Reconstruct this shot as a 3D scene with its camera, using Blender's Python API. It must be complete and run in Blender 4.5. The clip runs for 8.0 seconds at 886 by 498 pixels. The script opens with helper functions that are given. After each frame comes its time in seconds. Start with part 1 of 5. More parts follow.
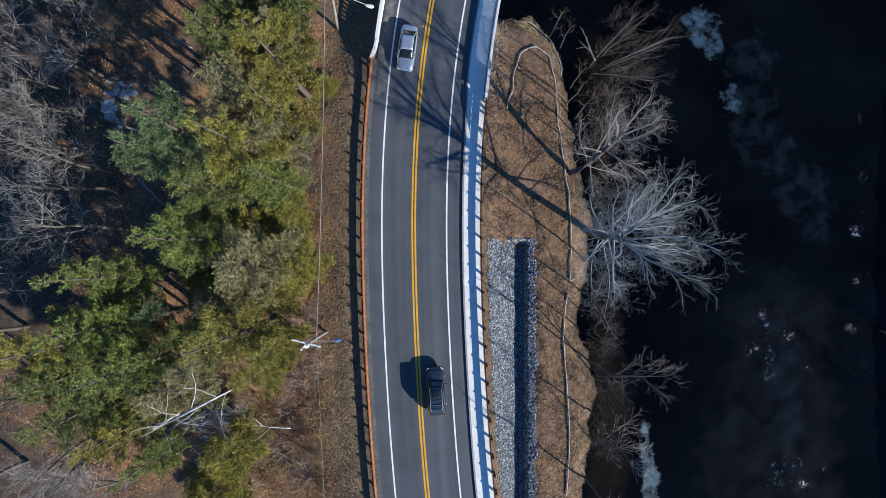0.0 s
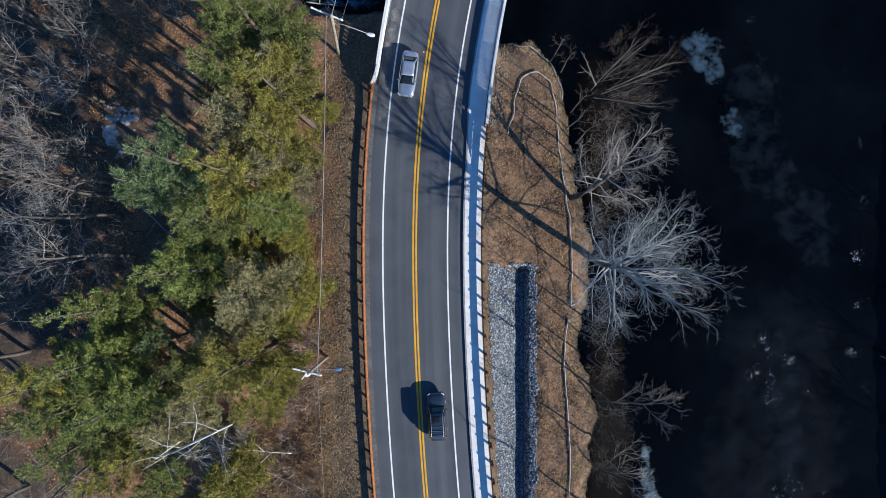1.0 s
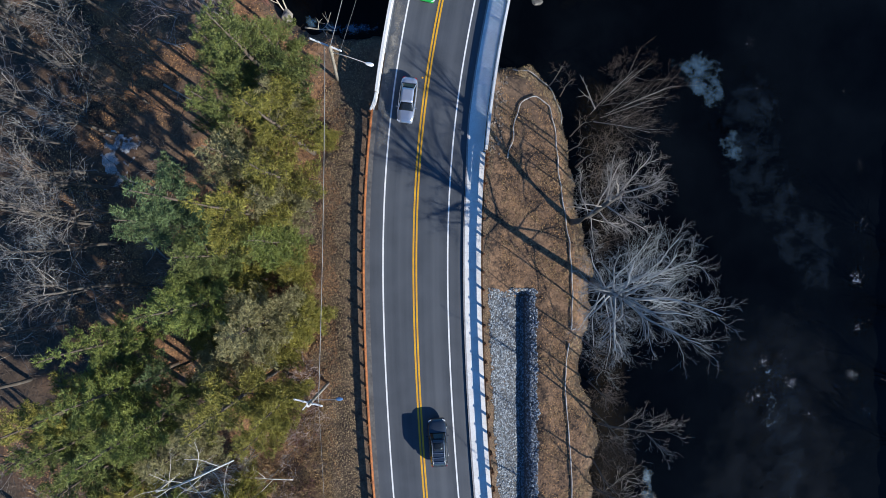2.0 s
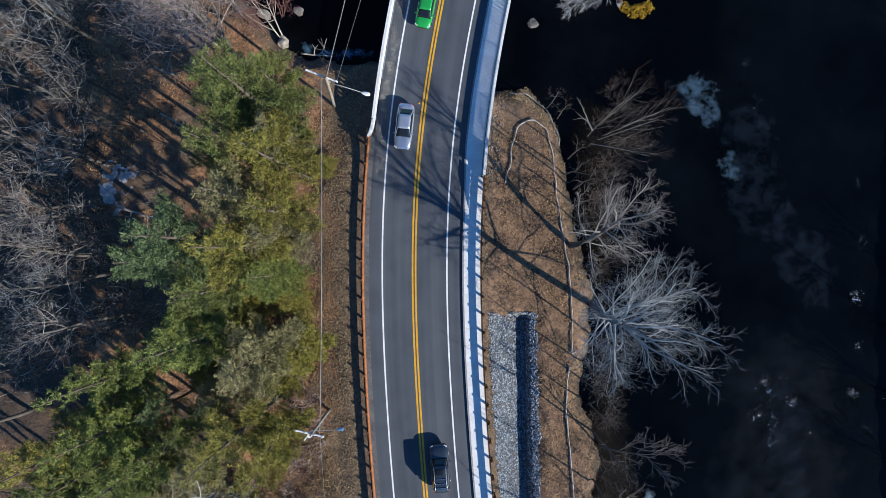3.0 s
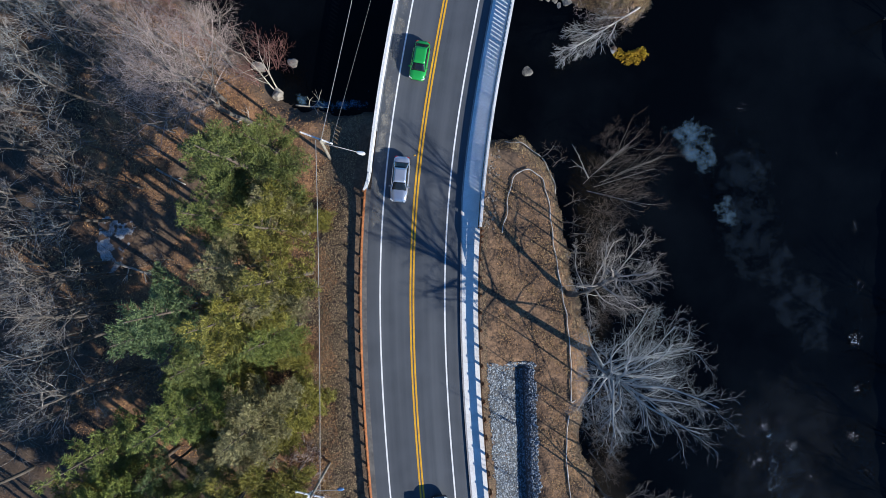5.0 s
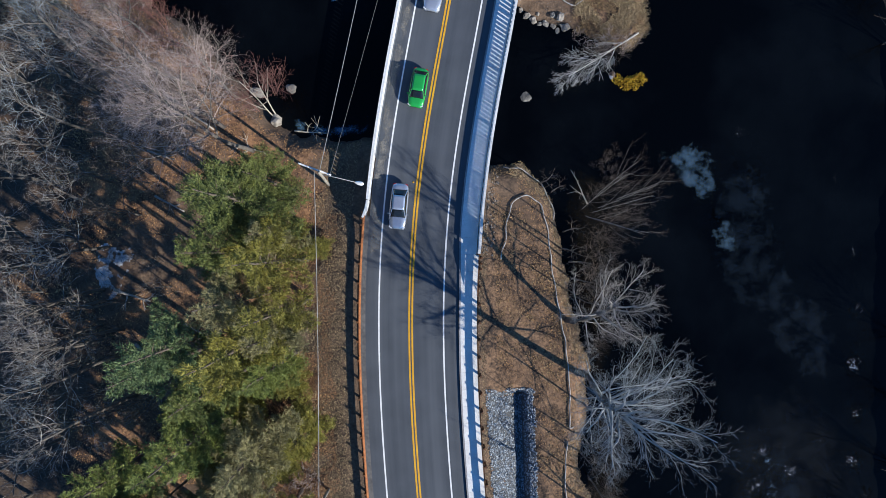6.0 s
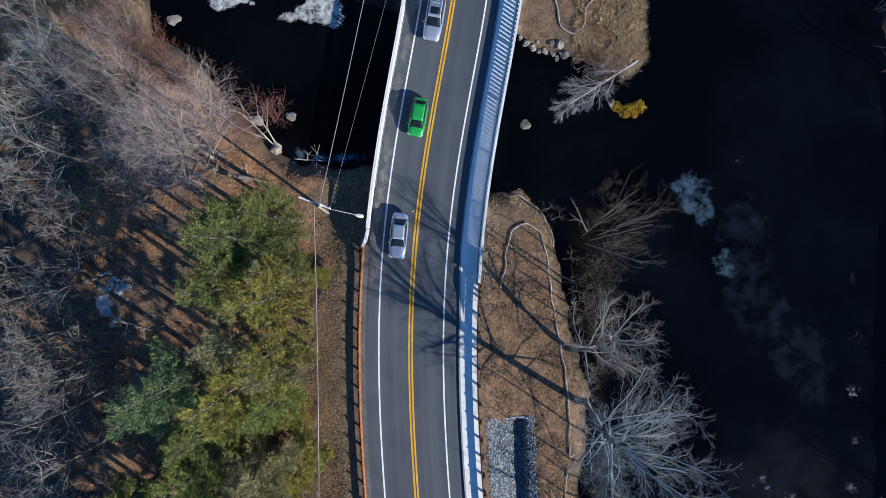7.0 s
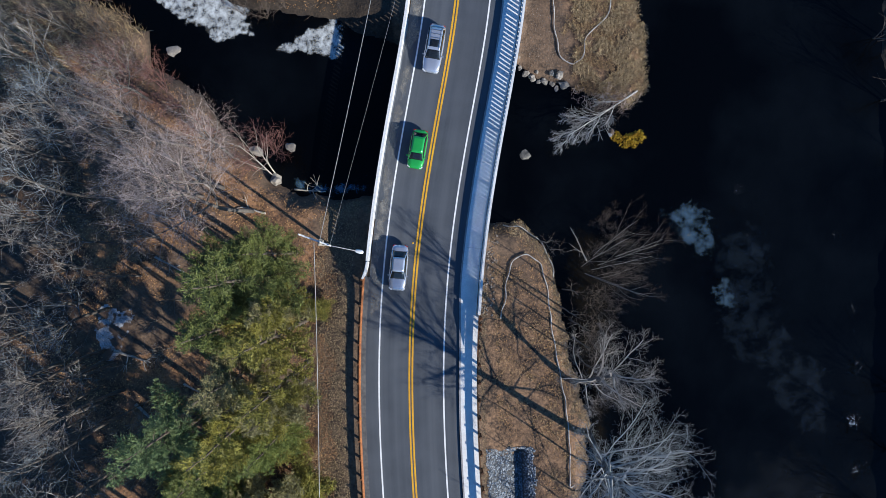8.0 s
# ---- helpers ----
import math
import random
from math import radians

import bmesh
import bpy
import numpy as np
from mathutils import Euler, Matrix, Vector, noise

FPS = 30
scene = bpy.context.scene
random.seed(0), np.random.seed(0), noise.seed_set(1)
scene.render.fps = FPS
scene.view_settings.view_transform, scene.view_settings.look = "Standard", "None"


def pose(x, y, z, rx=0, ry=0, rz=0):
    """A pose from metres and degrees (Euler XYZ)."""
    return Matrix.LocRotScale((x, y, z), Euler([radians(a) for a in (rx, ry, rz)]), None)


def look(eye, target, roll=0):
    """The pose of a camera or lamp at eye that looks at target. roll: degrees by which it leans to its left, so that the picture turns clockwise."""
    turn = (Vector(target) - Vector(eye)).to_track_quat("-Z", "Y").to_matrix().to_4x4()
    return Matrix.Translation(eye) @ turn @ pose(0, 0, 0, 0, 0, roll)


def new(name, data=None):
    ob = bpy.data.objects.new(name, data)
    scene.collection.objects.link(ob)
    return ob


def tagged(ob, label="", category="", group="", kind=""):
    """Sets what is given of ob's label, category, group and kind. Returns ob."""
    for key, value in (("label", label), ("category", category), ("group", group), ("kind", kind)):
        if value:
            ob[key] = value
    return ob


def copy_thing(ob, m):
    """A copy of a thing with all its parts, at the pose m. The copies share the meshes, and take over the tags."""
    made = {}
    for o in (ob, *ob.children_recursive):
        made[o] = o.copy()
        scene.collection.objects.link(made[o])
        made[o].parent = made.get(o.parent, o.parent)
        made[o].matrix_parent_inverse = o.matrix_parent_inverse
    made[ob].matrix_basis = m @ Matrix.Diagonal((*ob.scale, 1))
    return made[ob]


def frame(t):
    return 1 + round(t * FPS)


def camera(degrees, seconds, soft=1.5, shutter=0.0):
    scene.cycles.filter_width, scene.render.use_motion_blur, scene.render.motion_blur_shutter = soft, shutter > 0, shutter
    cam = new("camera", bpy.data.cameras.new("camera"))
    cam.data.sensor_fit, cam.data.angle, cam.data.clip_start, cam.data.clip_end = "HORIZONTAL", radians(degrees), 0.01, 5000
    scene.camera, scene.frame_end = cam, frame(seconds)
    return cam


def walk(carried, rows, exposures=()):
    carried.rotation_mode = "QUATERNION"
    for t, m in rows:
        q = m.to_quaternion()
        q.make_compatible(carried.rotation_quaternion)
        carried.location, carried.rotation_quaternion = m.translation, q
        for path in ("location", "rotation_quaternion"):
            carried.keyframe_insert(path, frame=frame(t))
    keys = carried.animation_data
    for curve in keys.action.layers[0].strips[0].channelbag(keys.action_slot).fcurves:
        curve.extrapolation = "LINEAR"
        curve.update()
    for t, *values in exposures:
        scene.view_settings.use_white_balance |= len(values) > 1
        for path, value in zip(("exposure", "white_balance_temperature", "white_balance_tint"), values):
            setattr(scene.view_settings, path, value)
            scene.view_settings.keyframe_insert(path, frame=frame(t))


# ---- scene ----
cam = camera(73.0, 8.0, 0.8)
EXPOSURE = 0.32
METRES, EYE, TILT, LEAN, TURN = 22.5, 61.5, -90.0, 0.0, 0.0
ROWS = [
    (0.0, 0.0, 0.0, 0.0, 0.0, 0.0, -0.0),
    (0.5, -0.0016, -0.0013, 0.0586, 0.01, -0.0, -0.02),
    (1.0, -0.0026, -0.0024, 0.1168, 0.03, -0.02, -0.01),
    (1.5, -0.0027, -0.0026, 0.176, 0.05, -0.02, 0.09),
    (3.0, 0.0044, -0.0018, 0.356, 0.05, -0.13, 1.16),
    (3.5, 0.0093, -0.0015, 0.4148, 0.08, -0.14, 1.52),
    (4.0, 0.0144, -0.002, 0.4737, 0.1, -0.16, 1.79),
    (4.5, 0.0202, -0.0023, 0.534, 0.11, -0.17, 1.96),
    (6.0, 0.0345, -0.0024, 0.7192, 0.06, -0.24, 2.11),
    (6.5, 0.0365, -0.0038, 0.7832, 0.03, -0.22, 2.14),
    (7.0, 0.0403, -0.0046, 0.8498, 0.06, -0.22, 2.16),
    (7.5, 0.0418, -0.005, 0.921, 0.01, -0.23, 2.22),
    (8.0, 0.0464, -0.0054, 0.9982, 0.06, -0.29, 2.3),
]
walk(cam, [(t, pose(0, 0, EYE, TILT, LEAN, TURN) @ pose(METRES * x, METRES * y, METRES * z, 90 + pitch, roll, yaw)) for t, x, y, z, yaw, pitch, roll in ROWS], exposures=[(0.0, EXPOSURE), (8.0, EXPOSURE)])

# ---------------------------------------------------------------- world and sun
SUN_EL = radians(25.0)
SUN_DIR = Vector((0.805 * math.cos(SUN_EL), -0.593 * math.cos(SUN_EL), math.sin(SUN_EL)))
world = bpy.data.worlds.new("sky")
scene.world = world
world.use_nodes = True
sky = world.node_tree.nodes.new("ShaderNodeTexSky")
sky.sky_type, sky.sun_disc, sky.sun_elevation, sky.sun_rotation = "NISHITA", False, SUN_EL, radians(126.4)
background = world.node_tree.nodes["Background"]
sky.ozone_density, sky.air_density, sky.dust_density = 5.0, 1.0, 0.3
background.inputs["Strength"].default_value = 0.115
clear = world.node_tree.nodes.new("ShaderNodeMix")
clear.data_type, clear.blend_type = "RGBA", "MULTIPLY"
clear.inputs[0].default_value, clear.inputs[7].default_value = 1.0, (0.46, 0.88, 1.18, 1)
world.node_tree.links.new(sky.outputs[0], clear.inputs[6])
world.node_tree.links.new(clear.outputs[2], background.inputs[0])
sun_data = bpy.data.lights.new("sun", "SUN")
sun_data.energy, sun_data.angle, sun_data.color = 6.0, radians(0.6), (1.0, 0.95, 0.86)
sun = new("sun", sun_data)
sun.matrix_world = look(SUN_DIR * 200, (0, 0, 0))


# ---------------------------------------------------------------- materials
def surface(name, dark, light, scale, rough=0.8, metal=0.0, bump=0.3, fine=7.0, island=0.0, spots=None, distance=0.03, per_object=0.0):
    """A node material: two colours by coarse and fine noise, bump, optional spots (colour, scale, threshold) and piece-wise variation."""
    m = bpy.data.materials.new(name)
    m.use_nodes = True
    n, l = m.node_tree.nodes, m.node_tree.links
    shader = n["Principled BSDF"]
    geo = n.new("ShaderNodeNewGeometry")
    coarse = n.new("ShaderNodeTexNoise")
    coarse.inputs["Scale"].default_value, coarse.inputs["Detail"].default_value = scale, 5
    tiny = n.new("ShaderNodeTexNoise")
    tiny.inputs["Scale"].default_value, tiny.inputs["Detail"].default_value = scale * fine, 3
    for t in (coarse, tiny):
        l.new(geo.outputs["Position"], t.inputs["Vector"])
    add = n.new("ShaderNodeMath")
    add.operation = "ADD"
    l.new(coarse.outputs[0], add.inputs[0]), l.new(tiny.outputs[0], add.inputs[1])
    ramp = n.new("ShaderNodeMapRange")
    ramp.inputs["From Min"].default_value, ramp.inputs["From Max"].default_value = 0.72, 1.28
    l.new(add.outputs[0], ramp.inputs["Value"])
    factor = ramp.outputs[0]
    if island:
        join = n.new("ShaderNodeMix")
        join.inputs["Factor"].default_value = island
        l.new(factor, join.inputs["A"]), l.new(geo.outputs["Random Per Island"], join.inputs["B"])
        factor = join.outputs[0]
    if per_object:
        info = n.new("ShaderNodeObjectInfo")
        both = n.new("ShaderNodeMix")
        both.inputs["Factor"].default_value = per_object
        l.new(factor, both.inputs["A"]), l.new(info.outputs["Random"], both.inputs["B"])
        factor = both.outputs[0]
    mix = n.new("ShaderNodeMix")
    mix.data_type = "RGBA"
    mix.inputs[6].default_value, mix.inputs[7].default_value = (*dark, 1), (*light, 1)
    l.new(factor, mix.inputs[0])
    colour = mix.outputs[2]
    if spots:
        tone, size, edge = spots
        blot = n.new("ShaderNodeTexNoise")
        blot.inputs["Scale"].default_value, blot.inputs["Detail"].default_value = size, 6
        l.new(geo.outputs["Position"], blot.inputs["Vector"])
        cut = n.new("ShaderNodeMapRange")
        cut.inputs["From Min"].default_value, cut.inputs["From Max"].default_value = edge, edge + 0.08
        l.new(blot.outputs[0], cut.inputs["Value"])
        over = n.new("ShaderNodeMix")
        over.data_type = "RGBA"
        over.inputs[7].default_value = (*tone, 1)
        l.new(cut.outputs[0], over.inputs[0]), l.new(colour, over.inputs[6])
        colour = over.outputs[2]
    l.new(colour, shader.inputs["Base Color"])
    shader.inputs["Roughness"].default_value, shader.inputs["Metallic"].default_value = rough, metal
    if bump:
        b = n.new("ShaderNodeBump")
        b.inputs["Strength"].default_value, b.inputs["Distance"].default_value = bump, distance
        l.new(add.outputs[0], b.inputs["Height"]), l.new(b.outputs[0], shader.inputs["Normal"])
    return m


def ground_material():
    """Leaf litter, dry grass and a dark tone for wet mud and painted woodland shade, blended by the weights stored in
    the terrain.
    """
    m = surface("earth", (0.06, 0.041, 0.029), (0.17, 0.112, 0.074), 0.9, 0.95, bump=0.8, fine=5, distance=0.09)
    n, l = m.node_tree.nodes, m.node_tree.links
    shader = n["Principled BSDF"]
    colour = shader.inputs["Base Color"].links[0].from_socket
    zones = n.new("ShaderNodeAttribute")
    zones.attribute_name = "zones"
    split = n.new("ShaderNodeSeparateColor")
    l.new(zones.outputs["Color"], split.inputs[0])
    geo = n.new("ShaderNodeNewGeometry")
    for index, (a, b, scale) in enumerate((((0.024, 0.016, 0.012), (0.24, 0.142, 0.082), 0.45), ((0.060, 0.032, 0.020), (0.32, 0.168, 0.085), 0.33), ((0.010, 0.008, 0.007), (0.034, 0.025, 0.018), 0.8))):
        t = n.new("ShaderNodeTexNoise")
        t.inputs["Scale"].default_value, t.inputs["Detail"].default_value, t.inputs["Roughness"].default_value = scale, 9, 0.72
        l.new(geo.outputs["Position"], t.inputs["Vector"])
        fleck = n.new("ShaderNodeTexNoise")
        fleck.inputs["Scale"].default_value, fleck.inputs["Detail"].default_value, fleck.inputs["Roughness"].default_value = 3.2, 8, 0.7
        l.new(geo.outputs["Position"], fleck.inputs["Vector"])
        both = n.new("ShaderNodeMix")
        both.inputs["Factor"].default_value = 0.46
        l.new(t.outputs[0], both.inputs["A"]), l.new(fleck.outputs[0], both.inputs["B"])
        cut = n.new("ShaderNodeMapRange")
        cut.inputs["From Min"].default_value, cut.inputs["From Max"].default_value = 0.43, 0.58
        l.new(both.outputs[0], cut.inputs["Value"])
        tone = n.new("ShaderNodeMix")
        tone.data_type = "RGBA"
        tone.inputs[6].default_value, tone.inputs[7].default_value = (*a, 1), (*b, 1)
        l.new(cut.outputs[0], tone.inputs[0])
        over = n.new("ShaderNodeMix")
        over.data_type = "RGBA"
        l.new(split.outputs[index], over.inputs[0]), l.new(colour, over.inputs[6]), l.new(tone.outputs[2], over.inputs[7])
        colour = over.outputs[2]
    l.new(colour, shader.inputs["Base Color"])
    return m


def asphalt_material():
    """Worn asphalt: fine grain, paler wheel tracks along the lanes, dark patches."""
    m = surface("asphalt", (0.035, 0.043, 0.056), (0.066, 0.077, 0.095), 0.35, 0.85, bump=0.25, fine=40, distance=0.01)
    n, l = m.node_tree.nodes, m.node_tree.links
    shader = n["Principled BSDF"]
    colour = shader.inputs["Base Color"].links[0].from_socket
    uv = n.new("ShaderNodeUVMap")
    streak = n.new("ShaderNodeTexNoise")
    stretch = n.new("ShaderNodeMapping")
    stretch.inputs["Scale"].default_value = (0.75, 0.012, 1)
    l.new(uv.outputs[0], stretch.inputs[0]), l.new(stretch.outputs[0], streak.inputs["Vector"])
    streak.inputs["Scale"].default_value, streak.inputs["Detail"].default_value = 1.0, 4
    cut = n.new("ShaderNodeMapRange")
    cut.inputs["From Min"].default_value, cut.inputs["From Max"].default_value = 0.40, 0.85
    l.new(streak.outputs[0], cut.inputs["Value"])
    over = n.new("ShaderNodeMix")
    over.data_type = "RGBA"
    over.inputs[7].default_value = (0.096, 0.108, 0.126, 1)
    l.new(cut.outputs[0], over.inputs[0]), l.new(colour, over.inputs[6])
    l.new(over.outputs[2], shader.inputs["Base Color"])
    return m


def water_material():
    m = bpy.data.materials.new("river_water")
    m.use_nodes = True
    n, l = m.node_tree.nodes, m.node_tree.links
    shader = n["Principled BSDF"]
    geo = n.new("ShaderNodeNewGeometry")
    t = n.new("ShaderNodeTexNoise")
    t.inputs["Scale"].default_value, t.inputs["Detail"].default_value = 0.09, 6
    l.new(geo.outputs["Position"], t.inputs["Vector"])
    mix = n.new("ShaderNodeMix")
    mix.data_type = "RGBA"
    mix.inputs[6].default_value, mix.inputs[7].default_value = (0.0006, 0.0008, 0.0011, 1), (0.0030, 0.0041, 0.0056, 1)
    cut = n.new("ShaderNodeMapRange")
    cut.inputs["From Min"].default_value, cut.inputs["From Max"].default_value = 0.45, 0.75
    l.new(t.outputs[0], cut.inputs["Value"]), l.new(cut.outputs[0], mix.inputs[0])
    l.new(mix.outputs[2], shader.inputs["Base Color"])
    shader.inputs["Roughness"].default_value, shader.inputs["IOR"].default_value, shader.inputs["Specular IOR Level"].default_value = 0.12, 1.33, 0.2
    ripple = n.new("ShaderNodeTexNoise")
    ripple.inputs["Scale"].default_value, ripple.inputs["Detail"].default_value = 1.6, 4
    l.new(geo.outputs["Position"], ripple.inputs["Vector"])
    b = n.new("ShaderNodeBump")
    b.inputs["Strength"].default_value, b.inputs["Distance"].default_value = 0.25, 0.05
    l.new(ripple.outputs[0], b.inputs["Height"]), l.new(b.outputs[0], shader.inputs["Normal"])
    return m


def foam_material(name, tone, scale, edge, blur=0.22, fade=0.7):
    """Broken white water, also used for painted glints: opaque flecks between clear gaps."""
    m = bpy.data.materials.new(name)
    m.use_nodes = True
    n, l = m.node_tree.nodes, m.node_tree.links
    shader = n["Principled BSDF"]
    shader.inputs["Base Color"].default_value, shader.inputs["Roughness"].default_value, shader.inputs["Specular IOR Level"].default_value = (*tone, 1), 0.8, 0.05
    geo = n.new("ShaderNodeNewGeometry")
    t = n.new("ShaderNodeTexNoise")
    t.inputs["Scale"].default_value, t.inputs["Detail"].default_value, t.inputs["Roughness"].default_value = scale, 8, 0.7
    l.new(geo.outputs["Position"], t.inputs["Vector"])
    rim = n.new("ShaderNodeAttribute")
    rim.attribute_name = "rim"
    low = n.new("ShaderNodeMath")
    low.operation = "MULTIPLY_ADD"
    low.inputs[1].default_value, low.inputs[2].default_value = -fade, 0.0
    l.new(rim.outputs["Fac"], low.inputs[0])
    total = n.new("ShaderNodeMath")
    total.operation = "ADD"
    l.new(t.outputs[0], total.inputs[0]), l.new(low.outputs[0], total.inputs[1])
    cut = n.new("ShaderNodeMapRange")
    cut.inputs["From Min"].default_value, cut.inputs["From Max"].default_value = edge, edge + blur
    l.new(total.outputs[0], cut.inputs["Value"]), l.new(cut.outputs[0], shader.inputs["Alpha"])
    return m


def paint_material(name, tone, metal=0.3):
    m = surface(name, tuple(c * 0.9 for c in tone), tone, 2.0, 0.25, metal, bump=0)
    m.node_tree.nodes["Principled BSDF"].inputs["Coat Weight"].default_value = 0.6
    return m


EARTH, ASPHALT, WATER = ground_material(), asphalt_material(), water_material()
CONCRETE = surface("pale_concrete", (0.56, 0.56, 0.56), (0.78, 0.78, 0.78), 0.8, 0.85, bump=0.2, fine=12, per_object=0.25, distance=0.01)
PARAPET = surface("parapet_concrete", (0.52, 0.53, 0.53), (0.72, 0.73, 0.73), 0.7, 0.8, bump=0.15, fine=10, distance=0.01)
GRANITE = surface("grey_kerb_stone", (0.16, 0.16, 0.17), (0.33, 0.33, 0.34), 2.5, 0.8, bump=0.2)
GUTTER = surface("dusty_shoulder", (0.066, 0.066, 0.07), (0.15, 0.145, 0.14), 0.7, 0.95, bump=0.2, fine=5)
WHITE_LINE = surface("white_road_paint", (0.66, 0.67, 0.68), (0.88, 0.88, 0.88), 1.2, 0.7, bump=0.1, fine=9)
YELLOW_LINE = surface("yellow_road_paint", (0.55, 0.27, 0.012), (0.80, 0.42, 0.02), 1.2, 0.7, bump=0.1, fine=9)
RUST = surface("weathering_steel", (0.17, 0.055, 0.018), (0.42, 0.15, 0.042), 1.5, 0.75, 0.2, bump=0.2)
RUST_DARK = surface("rusty_post_steel", (0.07, 0.03, 0.015), (0.19, 0.08, 0.03), 2.0, 0.8, 0.2, bump=0.2, per_object=0.4)
STONE = surface("grey_crushed_stone", (0.055, 0.066, 0.08), (0.40, 0.445, 0.49), 3.0, 0.9, bump=0.2, island=0.85)
CLOD = surface("brown_clods", (0.07, 0.055, 0.045), (0.26, 0.22, 0.19), 2.0, 0.95, bump=0.4, island=0.6)
# much darker than the stones on it, so their gaps read black
STONE_BED = surface("dark_stone_bed", (0.02, 0.022, 0.025), (0.11, 0.115, 0.12), 5.0, 0.9, bump=0.5, fine=3)
ROCK = surface("pale_boulder_rock", (0.09, 0.08, 0.07), (0.32, 0.295, 0.265), 1.6, 0.9, bump=0.6, per_object=0.3)
BOULDER_WET = surface("wet_dark_rock", (0.03, 0.03, 0.028), (0.17, 0.16, 0.145), 2.2, 0.5, bump=0.6)
BARK = surface("grey_bark", (0.11, 0.10, 0.09), (0.34, 0.32, 0.29), 2.2, 0.9, bump=0.5, per_object=0.3)
BARK_DARK = surface("dark_grey_bark", (0.045, 0.038, 0.034), (0.14, 0.125, 0.11), 2.2, 0.9, bump=0.5, per_object=0.3)
TWIG = surface("pale_grey_twigs", (0.105, 0.092, 0.083), (0.42, 0.385, 0.355), 0.5, 0.85, bump=0, island=0.4)
TWIG_PALE = surface("whitish_twigs", (0.105, 0.114, 0.12), (0.37, 0.395, 0.41), 0.5, 0.85, bump=0, island=0.4)
TWIG_BROWN = surface("brown_twigs", (0.045, 0.034, 0.028), (0.17, 0.13, 0.105), 0.6, 0.9, bump=0, island=0.5)
TWIG_PINK = surface("pinkish_grey_twigs", (0.14, 0.105, 0.095), (0.52, 0.425, 0.395), 0.5, 0.9, bump=0, island=0.45)
BRAMBLE = surface("pinkish_bramble_stems", (0.17, 0.13, 0.12), (0.58, 0.47, 0.43), 0.5, 0.9, bump=0, island=0.45)
TWIG_RED = surface("reddish_twigs", (0.09, 0.035, 0.03), (0.25, 0.12, 0.10), 0.6, 0.9, bump=0, island=0.5)
PINE_BARK = surface("dark_pine_bark", (0.05, 0.038, 0.03), (0.15, 0.115, 0.09), 3.0, 0.9, bump=0.5)
NEEDLE = surface("pine_needles", (0.026, 0.044, 0.011), (0.265, 0.31, 0.064), 0.8, 0.7, bump=0, fine=3.0, island=0.42, per_object=0.12)
NEEDLE_DARK = surface("dark_green_needles", (0.020, 0.035, 0.010), (0.21, 0.24, 0.056), 0.8, 0.7, bump=0, fine=3.0, island=0.42, per_object=0.12)
NEEDLE_BLUE = surface("blue_green_needles", (0.018, 0.040, 0.016), (0.165, 0.23, 0.085), 0.8, 0.7, bump=0, fine=3.0, island=0.42, per_object=0.12)
NEEDLE_GOLD = surface("yellow_green_needles", (0.038, 0.040, 0.008), (0.34, 0.305, 0.05), 0.8, 0.7, bump=0, fine=3.0, island=0.42, per_object=0.12)
NEEDLE_DULL = surface("dull_olive_needles", (0.056, 0.054, 0.024), (0.34, 0.305, 0.135), 0.8, 0.7, bump=0, fine=3.0, island=0.42, per_object=0.12)
LEAF = surface("dead_leaves", (0.06, 0.032, 0.016), (0.56, 0.31, 0.135), 0.25, 0.9, bump=0, island=0.7)
LEAF_DARK = surface("brown_dead_leaves", (0.012, 0.009, 0.006), (0.42, 0.30, 0.17), 0.6, 0.9, bump=0, island=0.72)
STRAW = surface("dry_grass_blades", (0.07, 0.042, 0.022), (0.40, 0.265, 0.13), 0.35, 0.9, bump=0, island=0.6)
BLEACHED = surface("bleached_dead_twigs", (0.30, 0.29, 0.27), (0.74, 0.72, 0.69), 1.0, 0.9, bump=0, island=0.4)
DEADWOOD = surface("bleached_dead_wood", (0.17, 0.145, 0.12), (0.50, 0.45, 0.39), 1.5, 0.9, bump=0.4, per_object=0.3)
POLE_WOOD = surface("weathered_pole_wood", (0.16, 0.14, 0.11), (0.34, 0.31, 0.26), 2.5, 0.9, bump=0.3)
PALE_PAINT = surface("white_painted_metal", (0.66, 0.67, 0.68), (0.82, 0.83, 0.84), 3.0, 0.5, 0.1, bump=0)
WIRE = surface("grey_cable", (0.20, 0.20, 0.20), (0.36, 0.36, 0.36), 2.0, 0.6, 0.3, bump=0)
GRASS_GOLD = surface("golden_grass_blades", (0.12, 0.082, 0.046), (0.48, 0.36, 0.205), 0.5, 0.9, bump=0, island=0.6)
LEAF_RUST = surface("rust_red_leaves", (0.05, 0.024, 0.014), (0.34, 0.185, 0.09), 0.4, 0.9, bump=0, island=0.7)
SOCK = surface("pale_sock_fabric", (0.20, 0.185, 0.17), (0.50, 0.48, 0.46), 1.5, 0.95, bump=0.3)
SNOW = surface("old_granular_snow", (0.20, 0.207, 0.215), (0.50, 0.515, 0.535), 1.2, 0.7, bump=0.5, spots=((0.09, 0.055, 0.035), 1.1, 0.47))
FOAM = foam_material("white_rapids", (0.55, 0.59, 0.61), 1.5, 0.35, 0.30)
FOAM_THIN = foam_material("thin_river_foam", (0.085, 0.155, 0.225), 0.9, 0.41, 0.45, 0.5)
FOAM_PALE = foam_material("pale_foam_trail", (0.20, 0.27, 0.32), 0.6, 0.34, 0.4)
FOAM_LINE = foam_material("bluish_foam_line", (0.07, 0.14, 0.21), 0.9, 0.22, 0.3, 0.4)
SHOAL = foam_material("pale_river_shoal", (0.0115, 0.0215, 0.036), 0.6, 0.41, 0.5)
